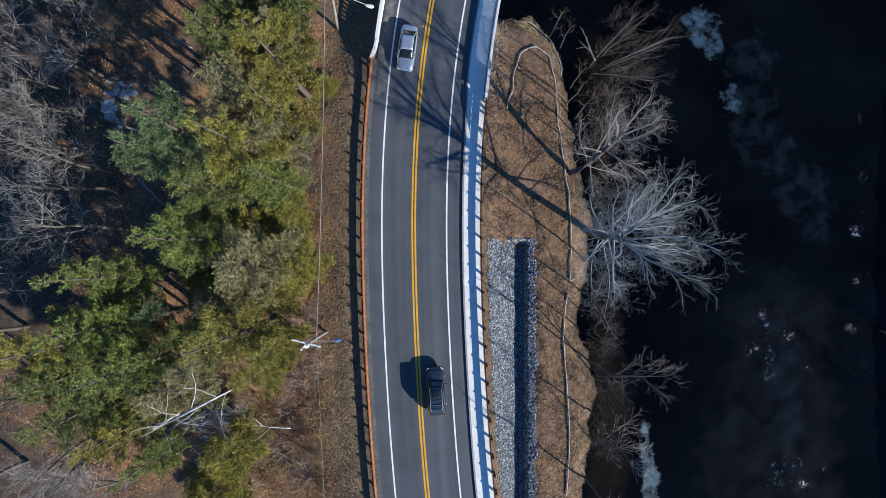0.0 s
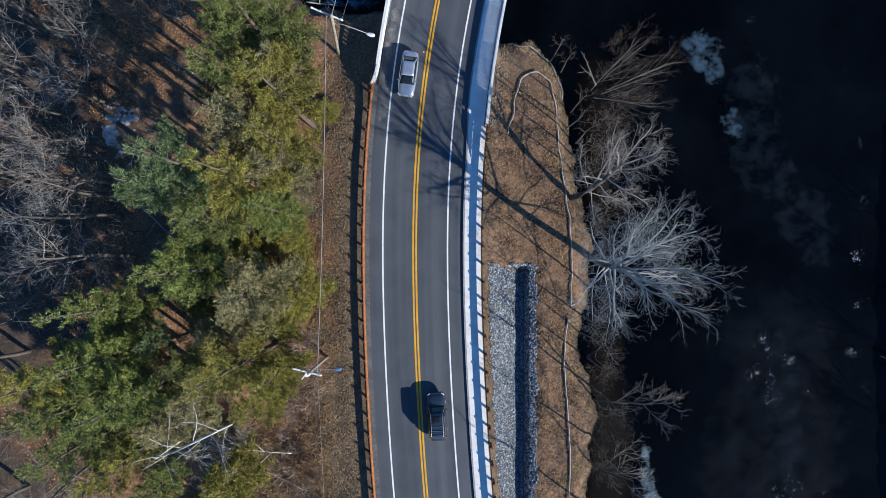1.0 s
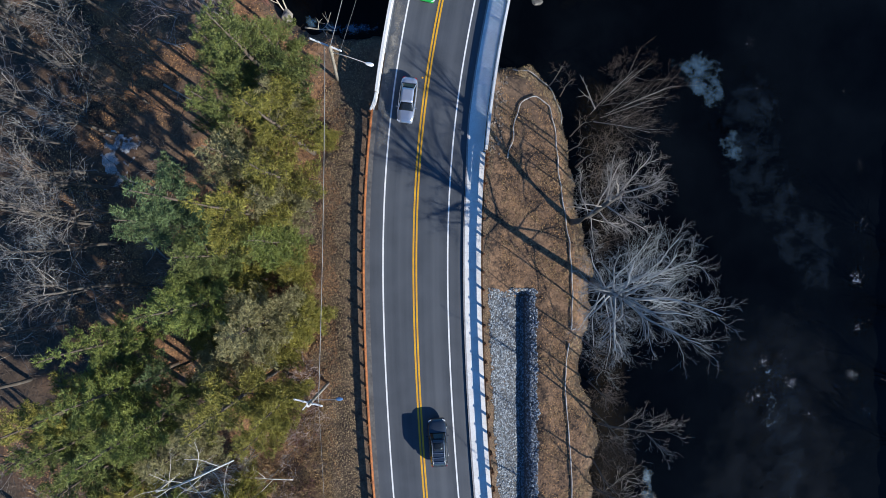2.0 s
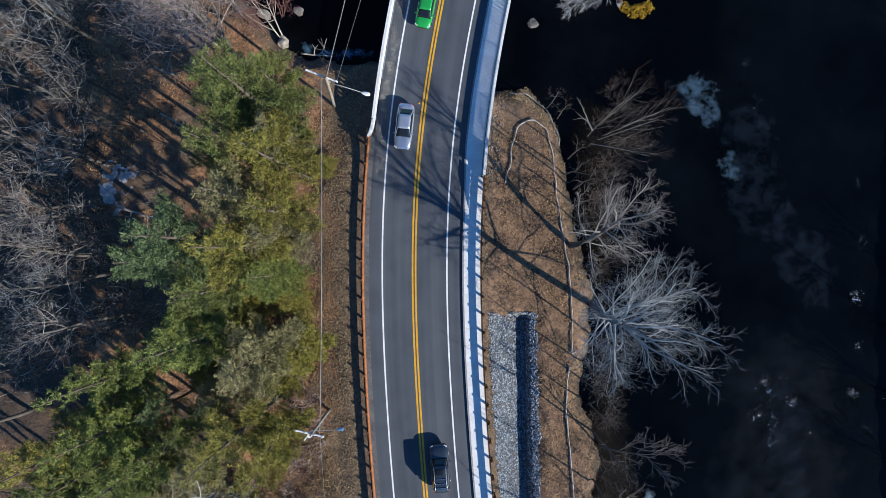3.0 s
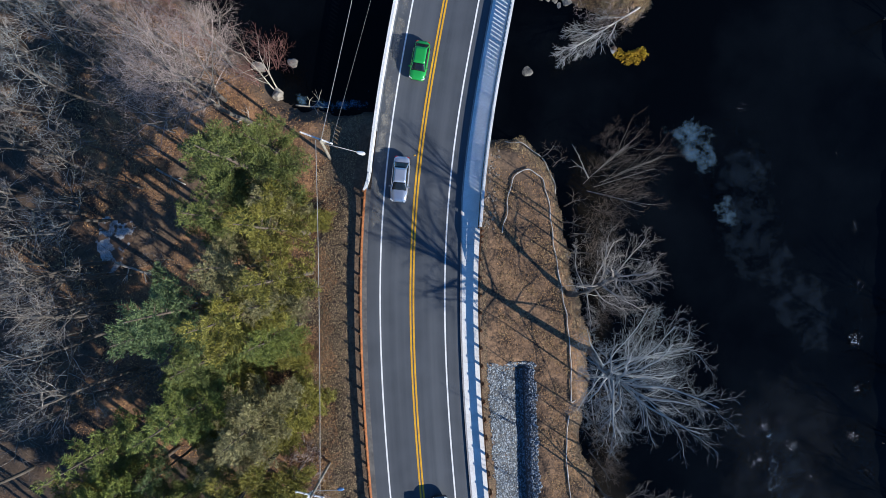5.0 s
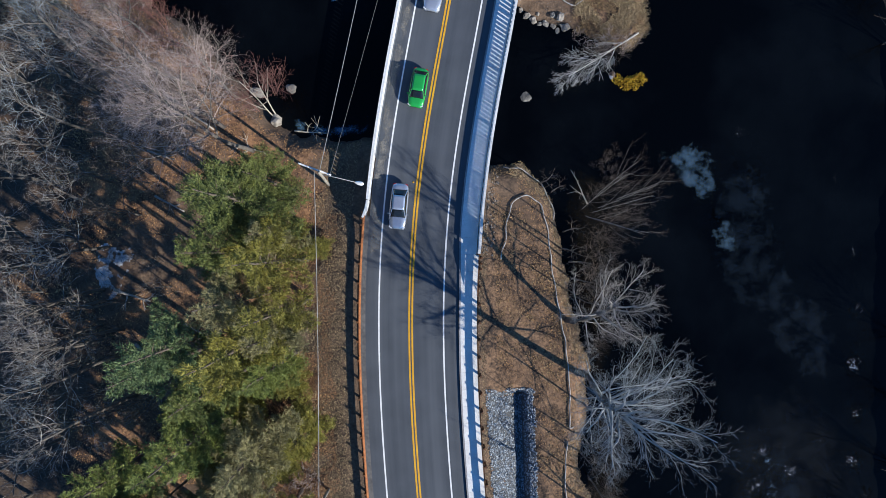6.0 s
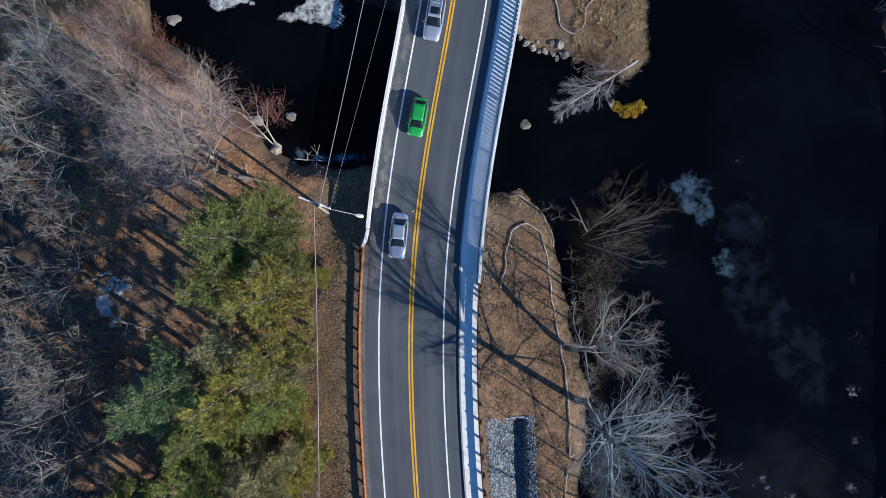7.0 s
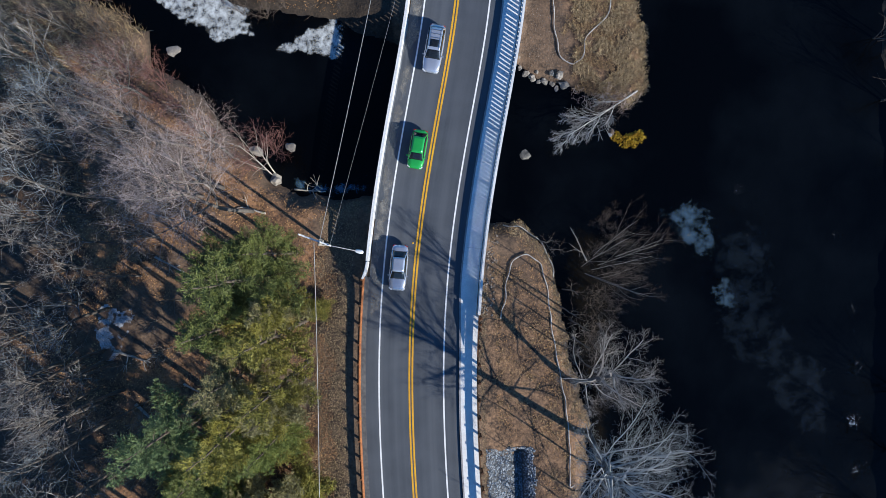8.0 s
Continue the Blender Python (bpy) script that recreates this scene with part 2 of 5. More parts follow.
# faint bluish tint that brightens dark water, not a river bed
RIVER_TINT = foam_material("bluish_river_tint", (0.0040, 0.0078, 0.0140), 0.33, 0.30, 0.5, 0.5)
# bluish shimmer of the water painted as flecks of colour
BLUE_GLINT = foam_material("painted_blue_glints", (0.07, 0.11, 0.16), 1.9, 0.535, 0.14, 0.3)
SHALLOW = foam_material("brown_shallows", (0.0135, 0.0115, 0.0095), 0.22, 0.22, 0.5)
# sun glints put into the colour as near-white flecks
GLINT = foam_material("painted_glints", (0.75, 0.79, 0.85), 5.0, 0.535, 0.10, 0.2)
DUST = foam_material("pale_road_dust", (0.27, 0.26, 0.24), 0.9, 0.34, 0.4)
GOLD_MOSS = surface("yellow_leaves_on_rock", (0.20, 0.11, 0.008), (0.58, 0.38, 0.018), 1.2, 0.8, bump=0, island=0.5)
GLASS = surface("dark_car_glass", (0.008, 0.010, 0.013), (0.014, 0.017, 0.02), 2.0, 0.06, 0.0, bump=0)
TYRE = surface("black_rubber", (0.012, 0.012, 0.012), (0.03, 0.03, 0.03), 5.0, 0.9, bump=0.1)
ALLOY = surface("wheel_alloy", (0.35, 0.35, 0.36), (0.55, 0.55, 0.56), 5.0, 0.3, 0.9, bump=0)
LENS = surface("clear_lamp_lens", (0.55, 0.58, 0.60), (0.75, 0.77, 0.80), 5.0, 0.15, bump=0)
RED_LENS = surface("red_lamp_lens", (0.25, 0.01, 0.01), (0.42, 0.02, 0.02), 5.0, 0.2, bump=0)
BLACK_TRIM = surface("black_trim", (0.012, 0.012, 0.013), (0.03, 0.03, 0.032), 5.0, 0.5, bump=0)
BLUE_GREY = surface("blue_painted_steel", (0.05, 0.13, 0.28), (0.10, 0.22, 0.42), 4.0, 0.5, 0.2, bump=0)


# ---------------------------------------------------------------- mesh helpers
def link_mesh(name, verts, faces, material, parent=None, label="", smooth=False):
    """One mesh object from verts and faces, under parent if there is one."""
    me = bpy.data.meshes.new(name)
    me.from_pydata([tuple(map(float, v)) for v in verts], [], faces)
    me.materials.append(material)
    if smooth:
        me.polygons.foreach_set("use_smooth", [True] * len(me.polygons))
    me.update()
    ob = new(name, me)
    if parent:
        ob.parent = parent
    if label:
        tagged(ob, label)
    return ob


def shared(name, me, parent, m):
    """One more object on a mesh that is there already."""
    ob = new(name, me)
    ob.parent = parent
    ob.matrix_basis = m
    return ob


def thing(name, label, category, group="", m=None, kind=""):
    ob = new(name)
    ob.empty_display_size = 0.2
    if m:
        ob.matrix_basis = m
    return tagged(ob, label, category, group, kind)


def bm_mesh(name, bm, material, parent=None, label="", smooth=False):
    me = bpy.data.meshes.new(name)
    bmesh.ops.recalc_face_normals(bm, faces=bm.faces)
    bm.to_mesh(me)
    bm.free()
    me.materials.append(material)
    if smooth:
        me.polygons.foreach_set("use_smooth", [True] * len(me.polygons))
    ob = new(name, me)
    if parent:
        ob.parent = parent
    if label:
        tagged(ob, label)
    return ob


def box(sx, sy, sz, at=(0, 0, 0), bevel=0.0, turn=None):
    """A bevelled block, its base at the height of at."""
    bm = bmesh.new()
    bmesh.ops.create_cube(bm, size=1)
    for v in bm.verts:
        v.co = Vector((v.co.x * sx, v.co.y * sy, (v.co.z + 0.5) * sz))
    if bevel:
        bmesh.ops.bevel(bm, geom=bm.edges[:], offset=bevel, segments=2, affect="EDGES")
    if turn:
        bm.transform(turn)
    bm.transform(Matrix.Translation(at))
    return bm


def tubes(lines):
    """Tapered tubes round polylines: each line is (points, radii, sides)."""
    verts, faces = [], []
    for pts, radii, sides in lines:
        base = len(verts)
        count = len(pts)
        for i, p in enumerate(pts):
            d = (pts[min(i + 1, count - 1)] - pts[max(i - 1, 0)]).normalized()
            a = d.cross(Vector((0.31, 0.17, 0.93)))
            if a.length < 1e-3:
                a = d.cross(Vector((1, 0, 0)))
            a.normalize()
            b = d.cross(a)
            for k in range(sides):
                w = 2 * math.pi * k / sides
                verts.append(p + (a * math.cos(w) + b * math.sin(w)) * radii[i])
        for i in range(count - 1):
            for k in range(sides):
                j = (k + 1) % sides
                q = base + i * sides
                faces.append((q + k, q + j, q + sides + j, q + sides + k))
        faces.append(tuple(base + k for k in range(sides - 1, -1, -1)))
        faces.append(tuple(base + (count - 1) * sides + k for k in range(sides)))
    return verts, faces


# ---------------------------------------------------------------- the plan: road line, shores and ground height
ROAD = (-1.82869e-08, 2.56873e-07, 4.4363e-05, 2.3606e-03, -1.21697e-02, -2.99451)
SLOPE = np.polyder(np.array(ROAD))
SOUTH, NORTH = -27.0, 50.0


def road_x(y):
    """The road's centre line, straight beyond both ends."""
    c = np.clip(y, SOUTH, NORTH)
    return np.polyval(ROAD, c) + np.polyval(SLOPE, c) * (y - c)


def road_dx(y):
    return np.polyval(SLOPE, np.clip(y, SOUTH, NORTH))


def beside(o, y, z=0.0):
    """The point o metres to the right of the centre line at y."""
    s = float(road_dx(y))
    k = math.hypot(1, s)
    return Vector((float(road_x(y)) + o / k, y - o * s / k, z))


def road_pose(o, y, z=0.0):
    """A pose on the road whose y axis runs along it."""
    return Matrix.Translation(beside(o, y, z)) @ Matrix.Rotation(-math.atan(float(road_dx(y))), 4, "Z")


def offset_of(x, y):
    return (x - road_x(y)) / np.sqrt(1 + road_dx(y) ** 2)


SHORE_SOUTH = ((-3000, -3000), (-3000, 62), (-60, 58), (-37.5, 50.8), (-33.4, 49.4), (-29.7, 46.8), (-29.2, 43.2), (-24.6, 40), (-20.6, 35), (-16.5, 30.5), (-14.1, 28.9),
               (-10.5, 28.4), (-7.5, 28.4), (0, 26.8), (6.2, 25.3), (9.4, 24.9), (12.2, 22.4), (13.2, 19.4), (13.8, 15.2), (14.4, 11), (15.2, 6.7), (16.1, 3.1), (15.8, -1.8),
               (14.6, -7.2), (15.8, -12), (16.7, -14.5), (16.1, -18), (15.8, -21.7), (15.2, -26.7), (15, -60), (20, -3000))
SHORE_NORTH = ((-3000, 70), (-60, 66), (-40, 60), (-26, 52.5), (-18.5, 48.2), (-12, 47.6), (-8, 46), (0, 43), (9.7, 41), (10.6, 39.7), (14.2, 38.8), (18.0, 37.2), (21.4, 35.9),
               (23.8, 38.6), (24.0, 42.8), (22.9, 48.3), (24, 60), (30, 3000), (-3000, 3000))
SHORE_EAST = ((49, -3000), (48.8, -30), (48.2, -10), (48.6, 5), (50, 20), (49, 36), (48.4, 42), (49.5, 60), (62, 3000), (3000, 3000), (3000, -3000))


def inside_by(x, y, shore):
    """Signed distance to a shore: positive on the land."""
    best = np.full(x.shape, 1e9)
    odd = np.zeros(x.shape, bool)
    for (ax, ay), (bx, by) in zip(shore, shore[1:] + shore[:1]):
        dx, dy = bx - ax, by - ay
        u = np.clip(((x - ax) * dx + (y - ay) * dy) / (dx * dx + dy * dy), 0, 1)
        best = np.minimum(best, np.hypot(x - ax - u * dx, y - ay - u * dy))
        if ay != by:
            odd ^= ((ay > y) != (by > y)) & (x < (bx - ax) * (y - ay) / (by - ay) + ax)
    return np.where(odd, best, -best)


def wobble(x, y, size, seed=0.0):
    """Smooth pseudo-random relief, about -1 to 1."""
    a, b = x / size + seed, y / size - seed * 1.7
    return (np.sin(a * 1.7 + 1.3 * np.sin(b * 1.1 + seed)) + np.sin(b * 2.1 + 1.7 * np.sin(a * 0.9)) + 0.6 * np.sin(a * 3.7 + b * 2.9) + 0.5 * np.sin(a * 5.3 - b * 6.1 + seed)) / 2.6


def ramp(v, a, b):
    u = np.clip((v - a) / (b - a), 0, 1)
    return u * u * (3 - 2 * u)


WATER_Z = -2.9


def land_by(x, y):
    near = wobble(x, y, 1.6, 2.0) * 0.35
    return np.maximum(np.maximum(inside_by(x, y, SHORE_SOUTH), inside_by(x, y, SHORE_NORTH)), inside_by(x, y, SHORE_EAST)) + near


def swale(x, y):
    """How deep the stone-lined ditch beside the pavement lies, 0 outside it."""
    run = 1 - ramp(y, 0.3, 1.3)
    fall = np.interp(x, (4.2, 5.0, 7.4, 8.0, 8.5, 8.95, 9.6, 10.2), (0.0, 0.1, 1.0, 1.45, 1.45, 0.25, 0.12, 0.0))
    return run * fall


def ground_z(x, y):
    x, y = np.asarray(x, float), np.asarray(y, float)
    o = offset_of(x, y)
    left = np.interp(-o, (5.3, 7.2, 8.6, 11, 20, 60), (-0.10, -0.12, -0.5, -0.9, -0.7, -0.3)) + 0.22 * wobble(x, y, 3.5) * ramp(-o, 6, 10)
    right = np.interp(o, (7.0, 7.4, 9.0, 14, 40), (-0.2, -0.3, -0.7, -1.0, -0.6)) + 0.10 * wobble(x, y, 2.6) * ramp(o, 8, 10)
    top = np.where(o < 0.8, left, right)
    top = np.where((o > -5.35) & (o < 7.05), -0.12, top)
    dip = np.exp(-(((x + 9.3) / 2.4) ** 2 + ((y - 24.5) / 3.6) ** 2))
    top = top - np.where(o < -5.3, 1.5 * dip, 0)
    top = top - np.where(o > 7.0, swale(x, y), 0) + np.where((o > 7) & (y < 1), 0.15 * np.exp(-((x - 10.4) / 1.1) ** 2), 0)
    top = np.where((y > 15) & (o > 7), top - 0.7 * ramp(y, 15, 23), top)
    top = np.where((y > 34) & (o > 7), -2.2 + 0.1 * wobble(x, y, 2.0), top)
    d = land_by(x, y)
    rise = ramp(d, 0.0, 2.2)
    bank = -3.05 + (top + 3.05) * rise
    bed = -3.05 + np.maximum(d * 0.22, -1.6)
    return np.where(d > 0, bank, bed)


def axis(lo, hi, step):
    """Grid lines: even inside, ever wider out to the horizon."""
    out = [20, 60, 150, 400, 1200, 2500]
    return np.array([lo - v for v in reversed(out)] + list(np.arange(lo, hi + step / 2, step)) + [hi + v for v in out])


def build_ground():
    gx, gy = axis(-56, 56, 0.5), axis(-36, 60, 0.5)
    X, Y = np.meshgrid(gx, gy)
    Z = ground_z(X, Y)
    nx, ny = len(gx), len(gy)
    index = np.arange(nx * ny).reshape(ny, nx)
    faces = np.stack([index[:-1, :-1], index[:-1, 1:], index[1:, 1:], index[1:, :-1]], -1).reshape(-1, 4)
    ob = link_mesh("ground", np.stack([X, Y, Z], -1).reshape(-1, 3), faces.tolist(), EARTH, smooth=True)
    o, d = offset_of(X, Y), land_by(X, Y)
    grass = ramp(o, 6.5, 8.5) * ramp(d, 0.3, 1.6) * (X < 40) * (1 - 0.8 * ramp(Y, 34, 37) * (1 - ramp(X + 0.8 * wobble(X, Y, 2.0), 14.5, 16.5))) * (1 - 0.7 * ramp(Y, 16, 21) * (Y < 30) * (1 - ramp(X + wobble(X, Y, 1.5), 11.0, 12.5)))
    litter = np.clip(ramp(-o, 8.2, 10.5) * ramp(wobble(X, Y, 5.0, 1.0), -0.6, 0.2) * ramp(d, 1, 3), 0, 1)
    # dark tone: wet shore rim, all of the far bank, a stretch north-west
    mud_and_shade = np.clip(np.maximum(np.maximum(1 - ramp(d, 0.0, 0.9), X > 40), 0.9 * (Y > 44) * (X > -26) * (X < -3)), 0, 1)
    # shade of the western woods painted into the floor with the same dark tone
    mud_and_shade = np.maximum(mud_and_shade, 0.6 * ramp(-X + 2 * wobble(X, Y, 3.0), 32, 37) * (Y < 42))
    zones = np.stack([grass, litter, mud_and_shade, np.ones_like(mud_and_shade)], -1).reshape(-1)
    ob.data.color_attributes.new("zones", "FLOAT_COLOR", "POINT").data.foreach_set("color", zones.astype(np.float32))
    tagged(ob, "brown leaf litter, dry grass and muddy banks by the river", "ground", kind="structure")


def build_water():
    gx, gy = np.array([-2500, -400, -60, 60, 400, 2500.0]), np.array([-2500, -400, -40, 60, 400, 2500.0])
    X, Y = np.meshgrid(gx, gy)
    index = np.arange(36).reshape(6, 6)
    faces = np.stack([index[:-1, :-1], index[:-1, 1:], index[1:, 1:], index[1:, :-1]], -1).reshape(-1, 4)
    ob = link_mesh("water", np.stack([X, Y, X * 0 + WATER_Z], -1).reshape(-1, 3), faces.tolist(), WATER)
    tagged(ob, "dark nearly black river water, faintly rippled", "river", kind="structure")


def strip(name, o1, o2, y1, y2, z, material, thick=0.0, step=1.0, columns=1, parent=None):
    """A band along the road between two offsets; thick makes it a slab."""
    rows = max(2, int(round((y2 - y1) / step)) + 1)
    verts, faces, uvs = [], [], []
    for i in range(rows):
        y = y1 + (y2 - y1) * i / (rows - 1)
        a, b = (o1(y) if callable(o1) else o1), (o2(y) if callable(o2) else o2)
        for k in range(columns + 1):
            o = a + (b - a) * k / columns
            verts.append(beside(o, y, z))
            uvs.append((o, y))
    w = columns + 1
    for i in range(rows - 1):
        for k in range(columns):
            faces.append((i * w + k, i * w + k + 1, (i + 1) * w + k + 1, (i + 1) * w + k))
    if thick:
        n = len(verts)
        verts += [v - Vector((0, 0, thick)) for v in verts[:n]]
        uvs += uvs[:n]
        faces += [tuple(n + q for q in reversed(f)) for f in faces[:]]
        for i in range(rows - 1):
            faces.append((i * w, (i + 1) * w, n + (i + 1) * w, n + i * w))
            faces.append(((i + 1) * w - 1, n + (i + 1) * w - 1, n + (i + 2) * w - 1, (i + 2) * w - 1))
        for k in range(columns):
            faces.append((k, n + k, n + k + 1, k + 1))
            q = (rows - 1) * w + k
            faces.append((q, q + 1, n + q + 1, n + q))
    ob = link_mesh(name, verts, faces, material, parent)
    layer = ob.data.uv_layers.new(name="UVMap")
    for loop in ob.data.loops:
        layer.data[loop.index].uv = uvs[loop.vertex_index]
    return ob


def kerb_o(y):
    return 4.95 - 0.3 * float(ramp(np.array(y), 12, 20))


FAR_S, FAR_N = -400.0, 400.0


def build_road():
    tagged(strip("road", -4.65, 4.9, -60, 90, 0.0, ASPHALT, 0.12, 1.0, 6), "dark grey worn asphalt two-lane road with a gentle bend", "road", kind="structure")
    tagged(strip("road_beyond_south", -4.65, 4.9, FAR_S, -60, 0.0, ASPHALT, 0.12, 20), "dark grey asphalt road", "road", kind="structure")
    tagged(strip("road_beyond_north", -4.65, 4.9, 90, FAR_N, 0.0, ASPHALT, 0.12, 20), "dark grey asphalt road", "road", kind="structure")
    tagged(strip("shoulder", -5.35, -4.65, -60, 19.0, -0.004, GUTTER, 0.12), "dusty brown edge of the road", "shoulder", kind="structure")
    for name, o, material, label in (("edge_line", -3.27, WHITE_LINE, "white painted edge line"), ("edge_line", 3.38, WHITE_LINE, "white painted edge line"),
                                     ("centre_line", -0.155, YELLOW_LINE, "yellow painted centre line, one of a pair"), ("centre_line", 0.155, YELLOW_LINE, "yellow painted centre line, one of a pair")):
        half = 0.075 if material is WHITE_LINE else 0.088
        tagged(strip(name, o - half, o + half, -60, 90, 0.012, material, 0.008), label, "road marking", kind="structure")
    kerb = thing("kerb", "grey stone kerb along the pavement", "kerb", kind="structure")
    for i in range(50):
        y = -40 + i * 2.4
        strip("kerb_stone", kerb_o, lambda v: kerb_o(v) + 0.15, y, y + 2.385, 0.165, GRANITE, 0.25, 1.2, parent=kerb)


def build_markers():
    stud = bmesh.new()
    bmesh.ops.create_cone(stud, segments=12, radius1=0.10, radius2=0.06, depth=0.03, cap_ends=True)
    ob = bm_mesh("road_stud", stud, YELLOW_LINE)
    ob.matrix_basis = Matrix.Translation((-2.1, 22.9, 0.02))
    tagged(ob, "small yellow marker on the asphalt beside the centre line", "road stud")
    plate = bm_mesh("reflector", box(0.16, 0.05, 0.14, (0, 0, 0), 0.01), YELLOW_LINE)
    plate.matrix_basis = road_pose(-5.12, 5.2, 0.802)
    tagged(plate, "small yellow reflector on top of the guard rail", "reflector")


def build_pavement():
    pave = thing("pavement", "pale concrete pavement in separate slabs beside the road", "pavement", kind="structure")
    y = -40.0
    while y < 78:
        edge = 6.78 if y < 15.5 else 6.56
        strip("slab", lambda v: kerb_o(v) + 0.16, edge, y, y + 1.79, 0.16 + random.uniform(-0.003, 0.003), CONCRETE, 0.14, 0.9, parent=pave)
        y += 1.8


def build_bridge():
    tagged(strip("bridge_deck", -5.08, 6.92, 14.0, 56.0, -0.13, PARAPET, 0.75, 1.0), "concrete bridge deck spanning the river", "bridge", kind="structure")
    tagged(strip("abutment", -5.02, 6.86, 14.0, 25.5, -0.885, PARAPET, 3.6), "concrete bridge abutment on the near bank", "abutment", kind="structure")
    tagged(strip("abutment", -5.02, 6.86, 44.0, 56.0, -0.885, PARAPET, 3.6), "concrete bridge abutment on the far bank", "abutment", kind="structure")
    # solid low parapet with upright slots, west side
    west = thing("bridge_parapet", "pale concrete bridge parapet with upright slots and a flared end", "parapet")
    strip("base_beam", -5.05, -4.78, 20.6, 56, 0.30, PARAPET, 0.43, parent=west)
    strip("top_rail", -5.07, -4.80, 20.6, 56, 1.08, PARAPET, 0.24, parent=west)
    end = box(0.26, 1.9, 1.1, bevel=0.04)
    bmesh.ops.subdivide_edges(end, edges=[e for e in end.edges if abs(e.verts[0].co.y - e.verts[1].co.y) > 1], cuts=5)
    for v in end.verts:
        back = max(0.0, (0.95 - v.co.y) / 1.9)
        v.co.x -= 0.42 * back ** 2
        v.co.z -= 0.35 * back ** 3 * (v.co.z > 0.5)
    ob = bm_mesh("flared_end", end, PARAPET, west)
    ob.matrix_basis = road_pose(-4.93, 19.64, -0.02)
    slot_row(west, -4.93, 20.7, 56, 0.30, 0.84, 0.06)
    east = thing("bridge_parapet", "tall pale concrete bridge parapet beside the pavement, pierced by upright slots", "parapet")
    strip("base_beam", 6.63, 6.90, 18.7, 56, 0.29, PARAPET, 0.40, parent=east)
    strip("top_rail", 6.70, 6.92, 18.7, 56, 1.44, PARAPET, 0.38, parent=east)
    slot_row(east, 6.80, 18.9, 56, 0.29, 1.06, 0.06)
    bm_mesh("end_block", box(0.30, 2.3, 1.42, bevel=0.03), PARAPET, east).matrix_basis = road_pose(6.79, 17.6, -0.02)
    bm_mesh("end_step", box(0.28, 0.5, 1.05, bevel=0.03), PARAPET, east).matrix_basis = road_pose(6.79, 16.2, -0.02)


def slot_row(parent, o, y1, y2, z1, z2, wide):
    """Upright balusters with narrow gaps, a wider pier between panels."""
    bm = box(wide, 0.285, z2 - z1)
    me = bpy.data.meshes.new("baluster")
    bm.to_mesh(me), bm.free()
    me.materials.append(PARAPET)
    bm = box(wide + 0.01, 0.5, z2 - z1)
    pier = bpy.data.meshes.new("pier")
    bm.to_mesh(pier), bm.free()
    pier.materials.append(PARAPET)
    y, count = y1, 0
    while y < y2:
        if count % 13 == 12:
            shared("pier", pier, parent, road_pose(o, y + 0.1, z1))
            y += 0.20
        else:
            shared("baluster", me, parent, road_pose(o, y, z1))
        y += 0.415
        count += 1


def build_guard_rail(name, o, y1, y2, base, label, side, wide, steel):
    """Weathering-steel beam on posts."""
    rail = thing(name, label, "guard rail")
    profile = ((0, 0.38), (0.05, 0.46), (0.05, 0.52), (0, 0.57), (0, 0.62), (0.05, 0.67), (0.05, 0.73), (0, 0.80), (-0.03, 0.80), (-0.03, 0.38))
    verts, faces, n = [], [], len(profile)
    rows = int((y2 - y1) / 1.0) + 1
    for i in range(rows):
        y = y1 + (y2 - y1) * i / (rows - 1)
        for a, b in profile:
            verts.append(beside(o + side * (a * wide - 0.04), y, base + b))
    for i in range(rows - 1):
        for k in range(n):
            j = (k + 1) % n
            faces.append((i * n + k, i * n + j, (i + 1) * n + j, (i + 1) * n + k))
    link_mesh("beam", verts, faces, steel, rail)
    if side < 0:
        verts, faces = [], []
        for i in range(9):
            y = y2 - 4.4 + 4.4 * i / 8
            for a, b in ((0.02, 0.79), (0.02, 0.80 + 0.5 * min(1, i / 5)), (0.07, 0.80 + 0.5 * min(1, i / 5)), (0.07, 0.79)):
                verts.append(beside(o + side * a, y, base + b))
        faces += [(4 * i + k, 4 * i + (k + 1) % 4, 4 * i + 4 + (k + 1) % 4, 4 * i + 4 + k) for i in range(8) for k in range(4)] + [(3, 2, 1, 0), (32, 33, 34, 35)]
        link_mesh("transition_plate", verts, faces, steel, rail)
    me = bpy.data.meshes.new("post")
    bm = box(0.18, 0.20, 1.44, (0, 0, -0.5), 0.012)
    bm.to_mesh(me), bm.free()
    me.materials.append(RUST_DARK)
    block = bpy.data.meshes.new("spacer_block")
    bm = box(0.13, 0.13, 0.30, (0, 0, 0.46), 0.01)
    bm.to_mesh(block), bm.free()
    block.materials.append(RUST)
    y, gap = y1 + 0.2, 1.9
    while y < y2:
        shared("post", me, rail, road_pose(o - side * 0.22, y, base))
        shared("spacer_block", block, rail, road_pose(o - side * 0.10, y, base))
        y += 0.62 if y > y2 - 3.2 else gap


# ---------------------------------------------------------------- trees
def any_way(rng):
    z, a = rng.uniform(-1, 1), rng.uniform(0, 2 * math.pi)
    r = math.sqrt(1 - z * z)
    return Vector((r * math.cos(a), r * math.sin(a), z))


